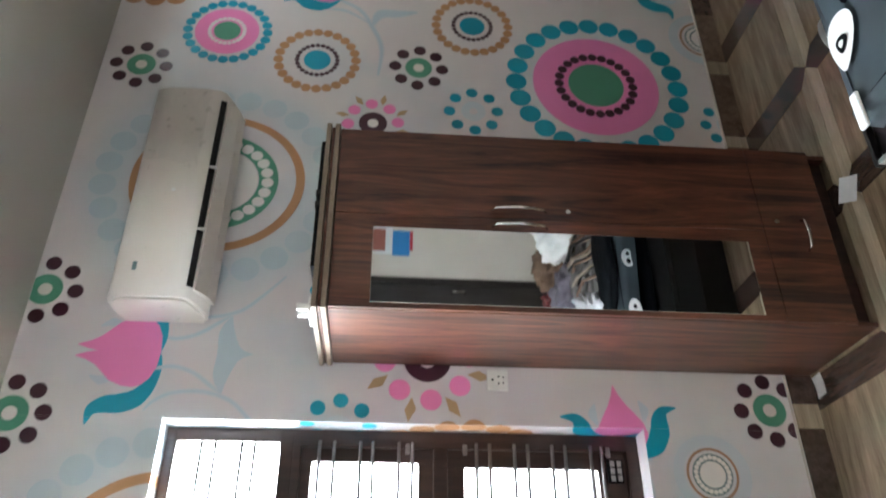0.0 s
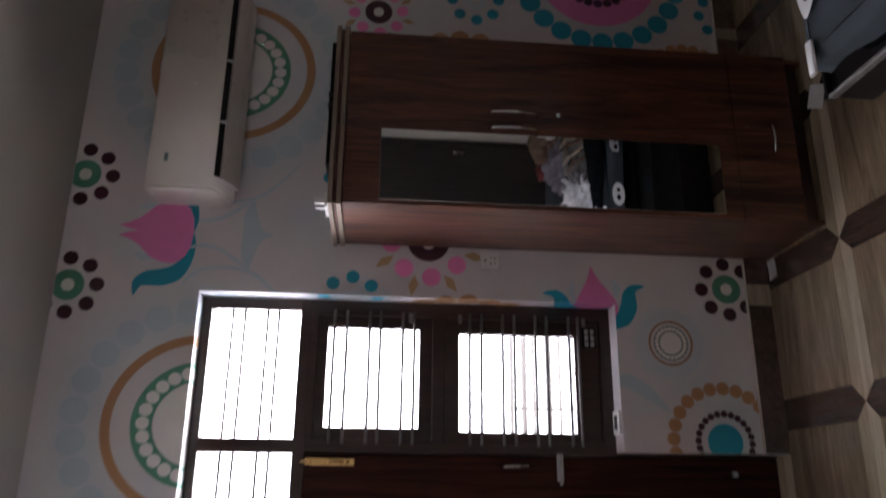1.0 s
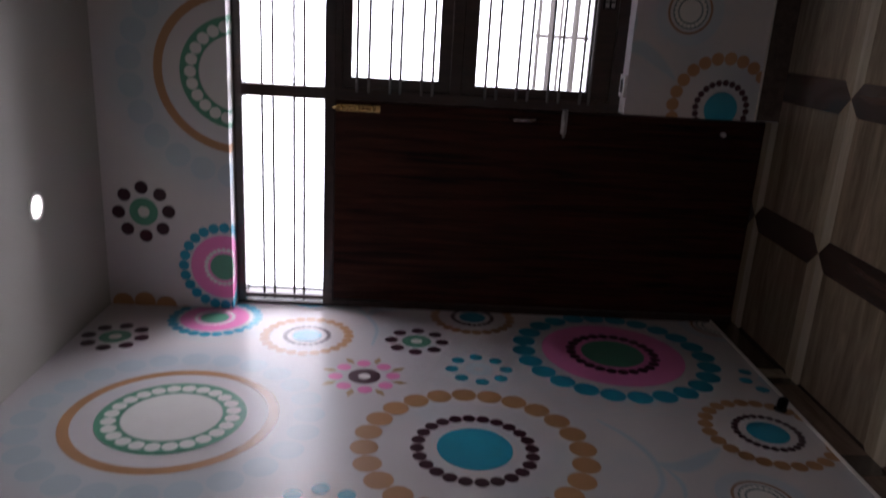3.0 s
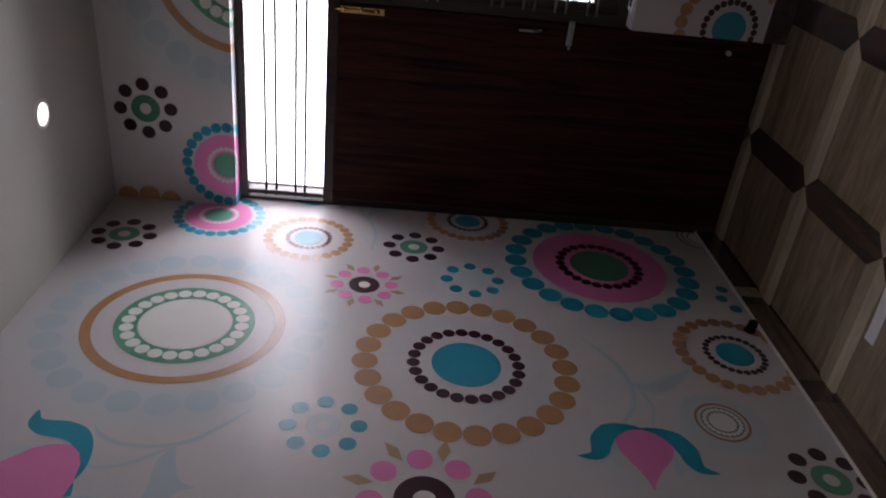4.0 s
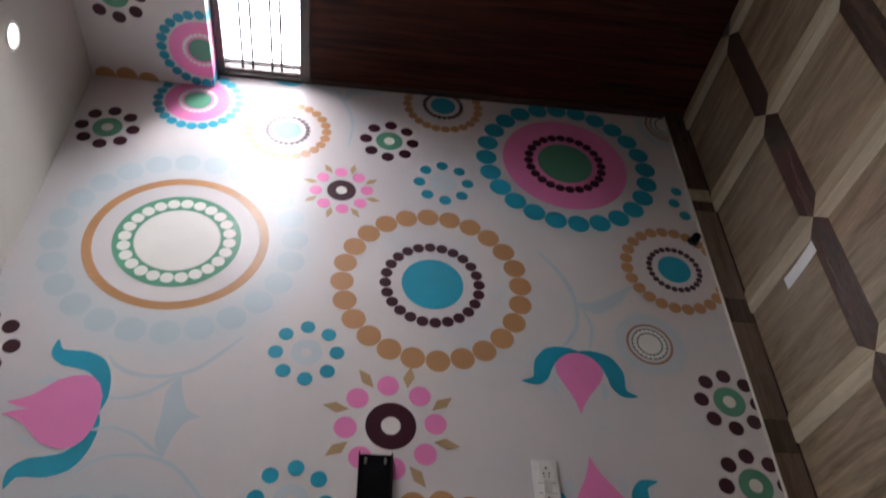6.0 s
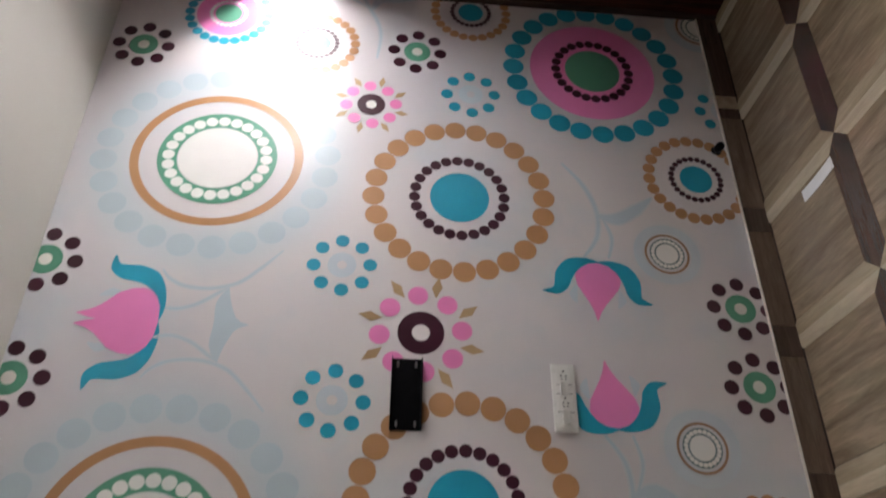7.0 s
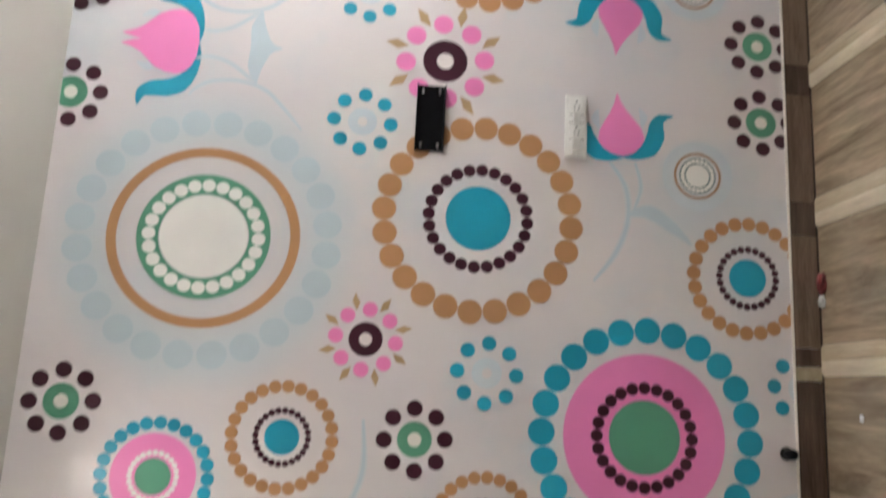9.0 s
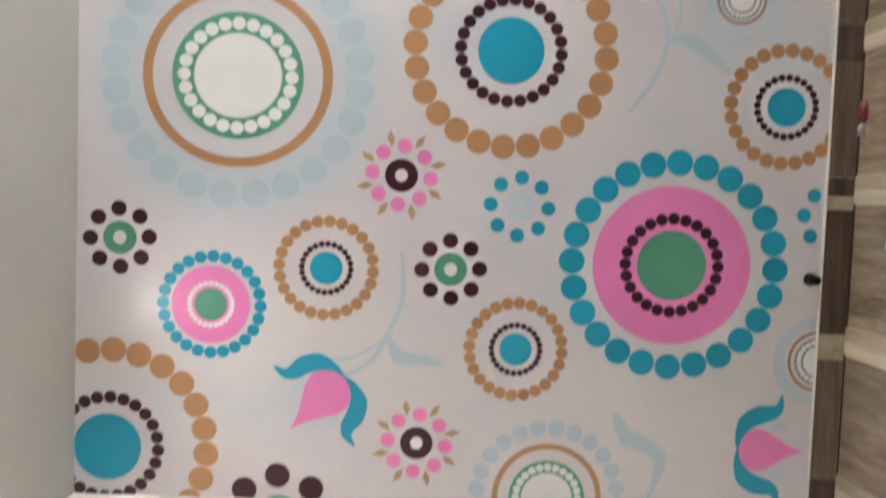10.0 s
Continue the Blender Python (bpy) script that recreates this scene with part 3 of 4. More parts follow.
for k in range(3):
    for j in range(2):
        wpart("bar", boxes((1.515 + k * 0.028, 1.536 + k * 0.028, FY + 0.0065, FY + 0.011, 0.797 + j * 0.027, 0.813 + j * 0.027)), TISSUE, window)

door = tagged(thing("door_1", "closed dark brown laminated wooden door with brass bolt", "door", (0.54, FY, 0)), kind="structure")
frame_bar(door, -0.01, 0.036, 0.0, 2.063, name="jamb")
frame_bar(door, 1.0, 1.039, 0.0, 2.063, FY + 0.045, FY + 0.09, name="jamb")
frame_bar(door, 1.0385, 1.055, 0.0, SILL - 0.002, FY + 0.002, FY + 0.09, name="jamb")
wpart("threshold", boxes((-0.01, 1.06, FY + 0.046, FY + 0.14, -0.006, 0.02), bev=0.003), FRAMEWOOD, door)
wpart("leaf", boxes((0.038, 1.032, FY + 0.006, FY + 0.044, 0.003, 2.062), bev=0.004), DOORWOOD, door)
bolt = wpart("tower_bolt", boxes((0.985, 1.015, FY + 0.002, FY + 0.006, 1.85, 2.055), bev=0.001), BRASS, door, "brass tower bolt")
wpart("bolt_rod", rod((1.0, FY - 0.008, 1.87), (1.0, FY - 0.008, 2.075), 0.006), BRASS, door)
for z in (1.88, 1.95, 2.03):
    wpart("bolt_guide", boxes((0.989, 1.011, FY - 0.016, FY + 0.003, z, z + 0.014), bev=0.003), BRASS, door)
bm = bmesh.new()
tube(bm, [(0.99, FY + 0.005, 1.235), (0.99, FY - 0.03, 1.215), (0.99, FY - 0.038, 1.17), (0.99, FY - 0.03, 1.125), (0.99, FY + 0.005, 1.105)], 0.008)
wpart("pull_handle", bm, CHROME, door, "chrome pull handle")
wpart("slide_bolt", boxes((0.93, 1.045, FY - 0.002, FY + 0.006, 0.962, 0.99), bev=0.002), STEEL, door, "steel sliding bolt")
wpart("slide_rod", rod((0.915, FY - 0.012, 0.976), (1.04, FY - 0.012, 0.976), 0.006), STEEL, door)
bm = bmesh.new()
disc_prism(bm, (0.968, FY + 0.006, 0.206), (0, -1, 0), 0.012, 0.02, 16)
wpart("stop_knob", bm, STEEL, door)

# small white box on the window sill
sillbox = thing("switch_box", "small white plastic box with a dark slot on the sill", "switch", (1.175, 0.045, SILL))
part("body", boxes((-0.05, 0.05, -0.038, 0.038, 0.0, 0.014), bev=0.003), WHITE, sillbox)
part("slot", boxes((-0.03, 0.03, -0.02, 0.02, 0.0142, 0.0155)), DARKHOLE, sillbox)

# ---- outside ----
ground = tagged(part("ground", boxes((-300, 300, -300, 300, -0.4, -0.202)), CONCRETE), "pale concrete yard in sunlight", "ground", kind="structure")
yard_wall = tagged(part("neighbour_wall", boxes((-14, 16, 6.0, 6.25, -0.202, 7.0), (-14, 16, 5.9, 6.0, 3.1, 3.25)), OUTWALL), "pale painted wall of the house across the yard", "wall", kind="structure")
# white railing across the porch, seen through the low window
railing = thing("porch_railing", "white painted metal railing with level bars outside the window", "railing", (1.36, 1.3, -0.202))
for z, rad in ((1.16, 0.012), (1.085, 0.018), (1.025, 0.009), (0.935, 0.02), (0.865, 0.009), (0.77, 0.018), (0.60, 0.018)):
    part("rail", rod((-1.3, 0, z), (1.3, 0, z), rad), OUTWALL, railing)
for x in (-1.3, -0.65, 0.0, 0.65, 1.3):
    part("post", boxes((x - 0.012, x + 0.012, -0.012, 0.012, 0.0, 1.18), bev=0.003), OUTWALL, railing)

# dark door in the south wall, seen in the mirror alone
door_s = tagged(thing("door_2", "dark grey-brown wooden double door", "door", (3.2, YS, 0)), kind="structure")
for x0, x1 in ((2.40, 3.20), (3.206, 4.03)):
    wpart("leaf", boxes((x0, x1, YS + 0.004, YS + 0.04, 0.01, 2.4), bev=0.005), DARKDOOR, door_s)
for x0, x1, z0, z1 in ((2.32, 2.397, 0, 2.48), (4.033, 4.10, 0, 2.48), (2.397, 4.033, 2.403, 2.48)):
    wpart("frame_bar", boxes((x0, x1, YS + 0.002, YS + 0.05, z0, z1), bev=0.005), DARKDOOR, door_s)
bm = bmesh.new()
tube(bm, [(3.95, YS + 0.04, 1.0), (3.95, YS + 0.08, 1.01), (3.95, YS + 0.08, 1.11), (3.95, YS + 0.04, 1.12)], 0.009)
wpart("handle", bm, CHROME, door_s)

cal = thing("wall_calendar", "white wall calendar with a maroon picture over a blue one", "calendar", (4.51, YS, 1.70))
part("sheet", boxes((-0.15, 0.16, 0.001, 0.006, -0.02, 0.20), bev=0.001), PAPERWHITE, cal)
part("maroon_block", boxes((-0.115, 0.125, 0.0065, 0.009, 0.045, 0.165)), REDPAINT, cal, "maroon printed block")
part("blue_block", boxes((-0.16, 0.115, 0.001, 0.006, -0.185, -0.022)), BLUEPRINT, cal, "blue printed block")
part("red_edge", boxes((-0.10, 0.115, 0.001, 0.006, -0.215, -0.187)), REDWRAP, cal, "red printed edge")

# ---- wardrobe ----
WX0, WX1, WY, WZ0, WZ1 = 1.92, 2.672, -0.51, 0.085, 1.93
wardrobe = thing("wardrobe", "glossy brown wood-grain wardrobe with a mirrored door", "wardrobe", (2.296, -0.25, 0))
wpart("side_panel", boxes((WX0, WX0 + 0.018, WY + 0.02, -0.012, 0.0, WZ1), bev=0.0015), CASEWOOD, wardrobe)
wpart("side_panel", boxes((WX1 - 0.018, WX1, WY + 0.02, -0.012, 0.0, WZ1), bev=0.0015), CASEWOOD, wardrobe)
wpart("back_panel", boxes((WX0 + 0.018, WX1 - 0.018, -0.03, -0.012, 0.02, WZ1), bev=0.0015), CASEWOOD, wardrobe)
wpart("bottom_panel", boxes((WX0 + 0.018, WX1 - 0.018, WY + 0.02, -0.031, WZ0, WZ0 + 0.018), bev=0.0015), CASEWOOD, wardrobe)
wpart("plinth", boxes((WX0 + 0.02, WX1 - 0.02, WY + 0.06, WY + 0.078, 0, WZ0)), FRAMEWOOD, wardrobe)
wpart("top_board", boxes((WX0 - 0.012, WX1 + 0.012, WY - 0.014, -0.008, WZ1 + 0.001, WZ1 + 0.02), bev=0.002), EDGEWOOD, wardrobe, "beige edged top board")
wpart("top_board", boxes((WX0 - 0.004, WX1 + 0.004, WY - 0.002, -0.008, WZ1 + 0.022, WZ1 + 0.032), bev=0.002), CASEWOOD, wardrobe)
wpart("top_board", boxes((WX0 - 0.012, WX1 + 0.012, WY - 0.014, -0.008, WZ1 + 0.034, WZ1 + 0.052), bev=0.002), EDGEWOOD, wardrobe, "beige edged top board")
SPLIT, DZ = 2.292, 0.345
for x0, x1, z0, z1 in ((WX0 + 0.001, SPLIT - 0.0015, DZ, WZ1 - 0.002), (SPLIT + 0.0015, WX1 - 0.001, DZ, WZ1 - 0.002)):
    wpart("door", boxes((x0, x1, WY, WY + 0.018, z0, z1), bev=0.002), CASEWOOD, wardrobe)
wpart("drawer_front", boxes((WX0 + 0.001, WX1 - 0.001, WY, WY + 0.018, WZ0, DZ - 0.003), bev=0.002), CASEWOOD, wardrobe)
wpart("mirror", boxes((1.938, 2.236, WY - 0.005, WY - 0.0005, 0.42, 1.79), bev=0.0012), MIRROR, wardrobe, "tall narrow mirror set on the door")
for x in (2.325, 2.256):
    bm = bmesh.new()
    tube(bm, [(x, WY, 1.365), (x, WY - 0.022, 1.35), (x, WY - 0.032, 1.265), (x, WY - 0.022, 1.18), (x, WY, 1.165)], [0.0045, 0.0055, 0.0065, 0.0055, 0.0045])
    wpart("handle", bm, CHROME, wardrobe, "curved chrome handle")
bm = bmesh.new()
tube(bm, [(2.21, WY, 0.19), (2.222, WY - 0.022, 0.19), (2.276, WY - 0.032, 0.19), (2.33, WY - 0.022, 0.19), (2.342, WY, 0.19)], [0.0045, 0.0055, 0.0065, 0.0055, 0.0045])
wpart("handle", bm, CHROME, wardrobe, "curved chrome handle")
for x, z in ((2.333, 1.082), (2.333, 0.285)):
    bm = bmesh.new()
    disc_prism(bm, (x, WY, z), (0, -1, 0), 0.009, 0.003, 20)
    wpart("lock", bm, CHROME, wardrobe)

TOPZ = WZ1 + 0.052
tray = thing("flat_package", "thin dark flat package lying on the wardrobe", "package", (2.36, -0.27, TOPZ))
part("body", boxes((-0.27, 0.28, -0.2, 0.2, 0.0, 0.02), bev=0.006), BLACK, tray)
part("strap", boxes((-0.02, 0.0, -0.203, 0.203, 0.0, 0.024), bev=0.002), DARKHOLE, tray)
part("strap", boxes((0.03, 0.05, -0.203, 0.203, 0.0, 0.024), bev=0.002), DARKHOLE, tray)
bracket = thing("white_bracket", "small white plastic bracket on the wardrobe edge", "bracket", (1.95, -0.40, TOPZ))
part("foot", boxes((-0.03, 0.03, -0.06, 0.06, 0.0, 0.014), bev=0.003), WHITE, bracket)
for y in (-0.035, 0.02):
    part("prong", boxes((-0.012, 0.012, y - 0.008, y + 0.008, 0.014, 0.055), bev=0.003), WHITE, bracket)

# ---- air conditioner ----
ac = thing("air_conditioner", "white wall-mounted split air conditioner, louvre open", "air conditioner", (2.58, 0, 2.42))
A0, A1 = 2.085, 3.10
body = [(-0.003, 2.43), (-0.003, 2.765), (-0.06, 2.783), (-0.14, 2.787), (-0.18, 2.778), (-0.198, 2.76), (-0.207, 2.72), (-0.211, 2.62), (-0.209, 2.53), (-0.203, 2.488), (-0.19, 2.468), (-0.15, 2.452), (-0.10, 2.435), (-0.05, 2.422)]
body = [(y, z if z < 2.5 else 2.5 + (z - 2.5) * 0.95) for y, z in body]
wpart("body", extrude_profile(bmesh.new(), body, A0, A1), ACWHITE, ac)
for x0, x1 in ((A0 - 0.012, A0 - 0.0005), (A1 + 0.0005, A1 + 0.012)):
    wpart("end_cap", extrude_profile(bmesh.new(), [(y * 0.93, 2.59 + (z - 2.59) * 0.92) for y, z in body], x0, x1), ACWHITE, ac)
wpart("air_slot", extrude_profile(bmesh.new(), [(-0.202, 2.482), (-0.2055, 2.478), (-0.193, 2.459), (-0.185, 2.464)], A0 + 0.05, A1 - 0.055), DARKHOLE, ac, "dark air outlet")
wpart("louvre", extrude_profile(bmesh.new(), [(-0.185, 2.460), (-0.191, 2.450), (-0.125, 2.414), (-0.06, 2.400), (-0.055, 2.410), (-0.115, 2.428)], A0 + 0.04, A1 - 0.045), ACWHITE, ac)
for x in (A0 + 0.30, A0 + 0.60):
    wpart("louvre_arm", boxes((x - 0.004, x + 0.004, -0.209, -0.175, 2.452, 2.480)), WHITE, ac)
# clear packing film still clinging to one end, a little baggy
bm = bmesh.new()
prof = [(-0.185, 2.771), (-0.206, 2.751), (-0.2135, 2.714), (-0.2165, 2.662), (-0.2175, 2.614), (-0.217, 2.567), (-0.2145, 2.525)]
gx, gz = 90, 80
film = []
for k in range(gx + 1):
    row = []
    for i in range(gz + 1):
        q = i / gz * (len(prof) - 1)
        a = min(int(q), len(prof) - 2)
        y, z = (prof[a][c] + (prof[a + 1][c] - prof[a][c]) * (q - a) for c in (0, 1))
        x = 3.10 - (0.40 + 0.22 * noise.noise(Vector((z * 11, 5, 0)))) * (1 - k / gx)
        fold = noise.noise(Vector((x * 6 + z * 5, z * 20 - x * 6, 2))) + 0.2 * noise.noise(Vector((x * 24 + z * 10, z * 24 + x * 10, 7)))
        row.append(bm.verts.new((x, y - 0.003 - 0.012 * abs(fold), z)))
    film.append(row)
for a, b in zip(film, film[1:]):
    for i in range(gz):
        bm.faces.new((a[i], b[i], b[i + 1], a[i + 1])).smooth = True
wpart("packing_film", bm, FILM, ac, "crinkled clear packing film")
wpart("badge", boxes((2.19, 2.225, -0.2135, -0.2, 2.675, 2.69), bev=0.001), INK["grey"], ac, "small blue-grey badge")
bm = bmesh.new()
disc_prism(bm, (2.56, -0.2115, 2.60), (0, -1, 0), 0.008, 0.003, 16)
wpart("indicator", bm, WHITE, ac)

# ---- things on the walls ----
bracket2 = thing("wall_bracket", "black metal mounting plate with slots on the wallpaper", "bracket", (0, -2.108, 1.631))
part("plate", boxes((0.004, 0.008, -0.142, 0.142, -0.058, 0.058), bev=0.001), BLACK, bracket2)
for s in (-1, 1):
    part("flange", boxes((0.004, 0.032, -0.142, 0.142, s * 0.058 - 0.002, s * 0.058 + 0.002), bev=0.001), BLACK, bracket2)
for y in (-0.118, 0.118):
    for z in (-0.035, 0.035):
        bm = bmesh.new()
        box(bm, 0.0085, 0.010, y - 0.012, y + 0.012, z - 0.004, z + 0.004)
        part("slot", bm, STEEL, bracket2)
        bm = bmesh.new()
        disc_prism(bm, (0.009, y, z), (1, 0, 0), 0.005, 0.006, 12)
        part("screw", bm, STEEL, bracket2)

board = thing("switchboard", "white plastic switchboard with two sockets and two switches", "switchboard", (0, -2.10, 1.02))
part("plate", boxes((0.004, 0.016, -0.137, 0.137, -0.047, 0.047), bev=0.004), WHITE, board)
part("inner_plate", boxes((0.0165, 0.019, -0.12, 0.12, -0.036, 0.036), bev=0.001), WHITE, board)
for k, y in enumerate((0.085, -0.025)):
    sock = part("socket", boxes((0.0195, 0.022, y - 0.034, y + 0.034, -0.03, 0.03), bev=0.002), WHITE, board)
    for py, pz, r in ((0.018, 0.0, 0.0038), (-0.002, 0.010, 0.0032), (-0.002, -0.010, 0.0032), (-0.015, 0.008, 0.0028), (-0.015, -0.008, 0.0028)):
        bm = bmesh.new()
        disc_prism(bm, (0.0222, y + py, pz), (1, 0, 0), r, 0.001, 12)
        part("pin_hole", bm, DARKHOLE, sock)
for y in (0.0485, 0.0115, -0.0615):
    part("seam", boxes((0.0188, 0.0197, y - 0.0012, y + 0.0012, -0.032, 0.032)), RODGREY, board, "fine dark seam")
for y in (0.03, -0.083):
    bm = bmesh.new()
    extrude_profile(bm, [(-0.015, 0.0), (-0.015, 0.003), (0.015, 0.012), (0.015, 0.0)], -0.026, 0.026)
    part("switch", bm, WHITE, board, m=pose(0.0195, y, 0, 90, 0, 90))

sock_n = thing("wall_socket", "small white wall socket beside the wardrobe", "socket", (1.866, -0.003, 1.288))
part("plate", boxes((-0.042, 0.042, -0.012, -0.001, -0.042, 0.042), bev=0.003), WHITE, sock_n)
for px, pz, r in ((0.0, 0.02, 0.005), (-0.014, -0.004, 0.004), (0.014, -0.004, 0.004), (-0.011, -0.022, 0.0035), (0.011, -0.022, 0.0035)):
    bm = bmesh.new()
    disc_prism(bm, (px, -0.0122, pz), (0, -1, 0), r, 0.001, 12)
    part("pin_hole", bm, DARKHOLE, sock_n)


def stop_knob(y, z):
    k = thing("cable_plug", "small dark rubber plug standing out of the wall", "plug", (0, y, z), "plugs on the wall")
    bm = bmesh.new()
    tube(bm, [(0.004, 0, 0), (0.012, 0, 0), (0.03, 0, -0.004), (0.05, 0, -0.006), (0.056, 0, -0.006)], [0.012, 0.02, 0.021, 0.019, 0.01], 16)
    part("body", bm, BLACK, k)
    bm = bmesh.new()
    tube(bm, [(0.002, 0, 0), (0.006, 0, 0)], 0.026, 16)
    part("collar", bm, DARKHOLE, k)


stop_knob(-0.816, 0.166)
stop_knob(-3.393, 0.155)


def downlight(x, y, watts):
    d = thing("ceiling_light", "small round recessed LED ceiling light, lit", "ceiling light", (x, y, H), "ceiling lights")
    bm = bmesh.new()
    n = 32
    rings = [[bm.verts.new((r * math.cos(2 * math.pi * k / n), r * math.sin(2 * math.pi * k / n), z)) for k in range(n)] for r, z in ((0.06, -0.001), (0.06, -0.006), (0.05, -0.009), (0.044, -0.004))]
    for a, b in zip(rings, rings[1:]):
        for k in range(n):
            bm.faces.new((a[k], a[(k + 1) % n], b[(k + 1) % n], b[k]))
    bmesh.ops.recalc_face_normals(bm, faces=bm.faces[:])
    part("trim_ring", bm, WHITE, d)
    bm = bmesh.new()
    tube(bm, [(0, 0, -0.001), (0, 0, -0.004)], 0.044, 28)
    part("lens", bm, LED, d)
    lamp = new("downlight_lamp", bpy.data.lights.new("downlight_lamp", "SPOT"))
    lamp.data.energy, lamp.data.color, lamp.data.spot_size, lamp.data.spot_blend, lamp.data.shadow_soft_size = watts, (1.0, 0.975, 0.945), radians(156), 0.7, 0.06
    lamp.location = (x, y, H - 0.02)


# the light at x = 4.12 is unseen, added to brighten the north-east end
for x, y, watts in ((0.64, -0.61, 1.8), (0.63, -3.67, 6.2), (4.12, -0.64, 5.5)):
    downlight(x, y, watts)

# ---- bed ----
BX0, BX1, BY0, BY1, BZ = 2.04, 3.95, -2.86, -1.40, 0.585
bed = thing("bed", "dark wooden bed with a slate-blue printed sheet", "bed", (3.0, -2.1, 0))
wpart("bed_base", boxes((BX0 + 0.01, BX1 - 0.01, BY0 + 0.02, -1.23, 0.27, 0.40), bev=0.006), DARKBOARD, bed)
wpart("plinth", boxes((BX0 + 0.12, BX1 - 0.12, BY0 + 0.12, -1.46, 0.0, 0.269), bev=0.004), DARKBOARD, bed)
wpart("edge_strip", boxes((BX0 + 0.004, BX1 - 0.004, -1.236, -1.222, 0.40, 0.425), bev=0.003), DARKBOARD, bed)
wpart("edge_strip", boxes((BX0 + 0.002, BX0 + 0.016, BY0 + 0.02, -1.238, 0.40, 0.425), bev=0.003), RODGREY, bed, "thin metal edge strip")
wpart("mattress", boxes((BX0 + 0.03, BX1 - 0.03, BY0 + 0.03, BY1 - 0.03, 0.402, BZ - 0.012), bev=0.04), NAVYCLOTH, bed)


def draped_sheet():
    """A sheet over the bed whose sides hang in loose folds."""
    bm = bmesh.new()
    rim = []
    steps = 40
    for (ax, ay), (bx, by) in (((BX0, BY0), (BX1, BY0)), ((BX1, BY0), (BX1, BY1)), ((BX1, BY1), (BX0, BY1)), ((BX0, BY1), (BX0, BY0))):
        for k in range(steps):
            t = k / steps
            rim.append((ax + (bx - ax) * t, ay + (by - ay) * t, Vector((by - ay, ax - bx, 0)).normalized()))
    levels = [(-0.03, BZ + 0.002), (0.0, BZ - 0.008), (0.008, BZ - 0.03), (0.01, BZ - 0.045), (0.011, BZ - 0.06), (0.013, BZ - 0.075)]
    rows = []
    for i, (out, z) in enumerate(levels):
        row = []
        for k, (x, y, nrm) in enumerate(rim):
            fold = max(0, i - 1) * 0.003 * math.sin(k * 0.55 + 1.3 * math.sin(k * 0.21))
            sag = 0.02 * noise.noise(Vector((x * 2.3, y * 2.3, 4.0))) if i == len(levels) - 1 else 0
            row.append(bm.verts.new((x + nrm.x * (out + fold), y + nrm.y * (out + fold), z + sag)))
        rows.append(row)
    n = len(rim)
    for a, b in zip(rows, rows[1:]):
        for k in range(n):
            bm.faces.new((a[k], a[(k + 1) % n], b[(k + 1) % n], b[k])).smooth = True
    g = 24
    grid = [[bm.verts.new((BX0 + 0.03 + (BX1 - BX0 - 0.06) * i / g, BY0 + 0.03 + (BY1 - BY0 - 0.06) * j / g, BZ + 0.004 + 0.012 * noise.noise(Vector((i * 0.35, j * 0.35, 0))))) for j in range(g + 1)] for i in range(g + 1)]
    for i in range(g):
        for j in range(g):
            bm.faces.new((grid[i][j], grid[i + 1][j], grid[i + 1][j + 1], grid[i][j + 1])).smooth = True
    bmesh.ops.recalc_face_normals(bm, faces=bm.faces[:])
    return bm


sheet = wpart("sheet", draped_sheet(), SLATE, bed, "slate-blue cotton sheet hanging over the edge")


def top_patch(x, y, a, b, tilt, material, lift):
    """A soft oval of the sheet's print, on its top."""
    bm = bmesh.new()
    ring = []
    for k in range(28):
        t = 2 * math.pi * k / 28
        p, q = a * math.cos(t), b * math.sin(t) * (1 - 0.45 * math.cos(t))
        ring.append(bm.verts.new((x + p * math.cos(tilt) - q * math.sin(tilt), y + p * math.sin(tilt) + q * math.cos(tilt), BZ + 0.017 + lift)))
    bm.faces.new(ring)
    wpart("print_patch", bm, material, bed)


for x, y, tilt in ((2.25, -1.47, 2.9), (2.42, -1.64, 0.6), (2.75, -1.48, 0.2), (2.8, -1.95, 1.4), (2.3, -2.2, 2.2), (3.4, -1.7, 1.0), (3.3, -2.4, 0.1)):
    top_patch(x, y, 0.085, 0.05, tilt, WHITECLOTH, 0.0)
    top_patch(x - 0.01, y, 0.026, 0.022, tilt, NAVYCLOTH, 0.003)
    top_patch(x - 0.01, y, 0.011, 0.009, tilt, WHITECLOTH, 0.005)
for x, a in ((2.66, 0.05), (2.37, 0.065)):
    for name, ra, rb, dx, y, m in (("print_patch", a, 0.033, 0.0, -1.382, WHITECLOTH), ("print_spot", 0.016, 0.011, -0.02, -1.3795, NAVYCLOTH), ("print_spot", 0.012, 0.010, 0.022, -1.3795, NAVYCLOTH)):
        bm = bmesh.new()
        bm.faces.new([bm.verts.new((x + dx + ra * math.cos(2 * math.pi * k / 24), y, BZ - 0.036 + rb * math.sin(2 * math.pi * k / 24))) for k in range(24)])
        wpart(name, bm, m, bed)
tassel = wpart("sheet_corner", boxes((1.99, 2.10, -1.455, -1.425, BZ + 0.008, BZ + 0.02), bev=0.006), WHITECLOTH, bed, "white turned-up corner of the sheet")


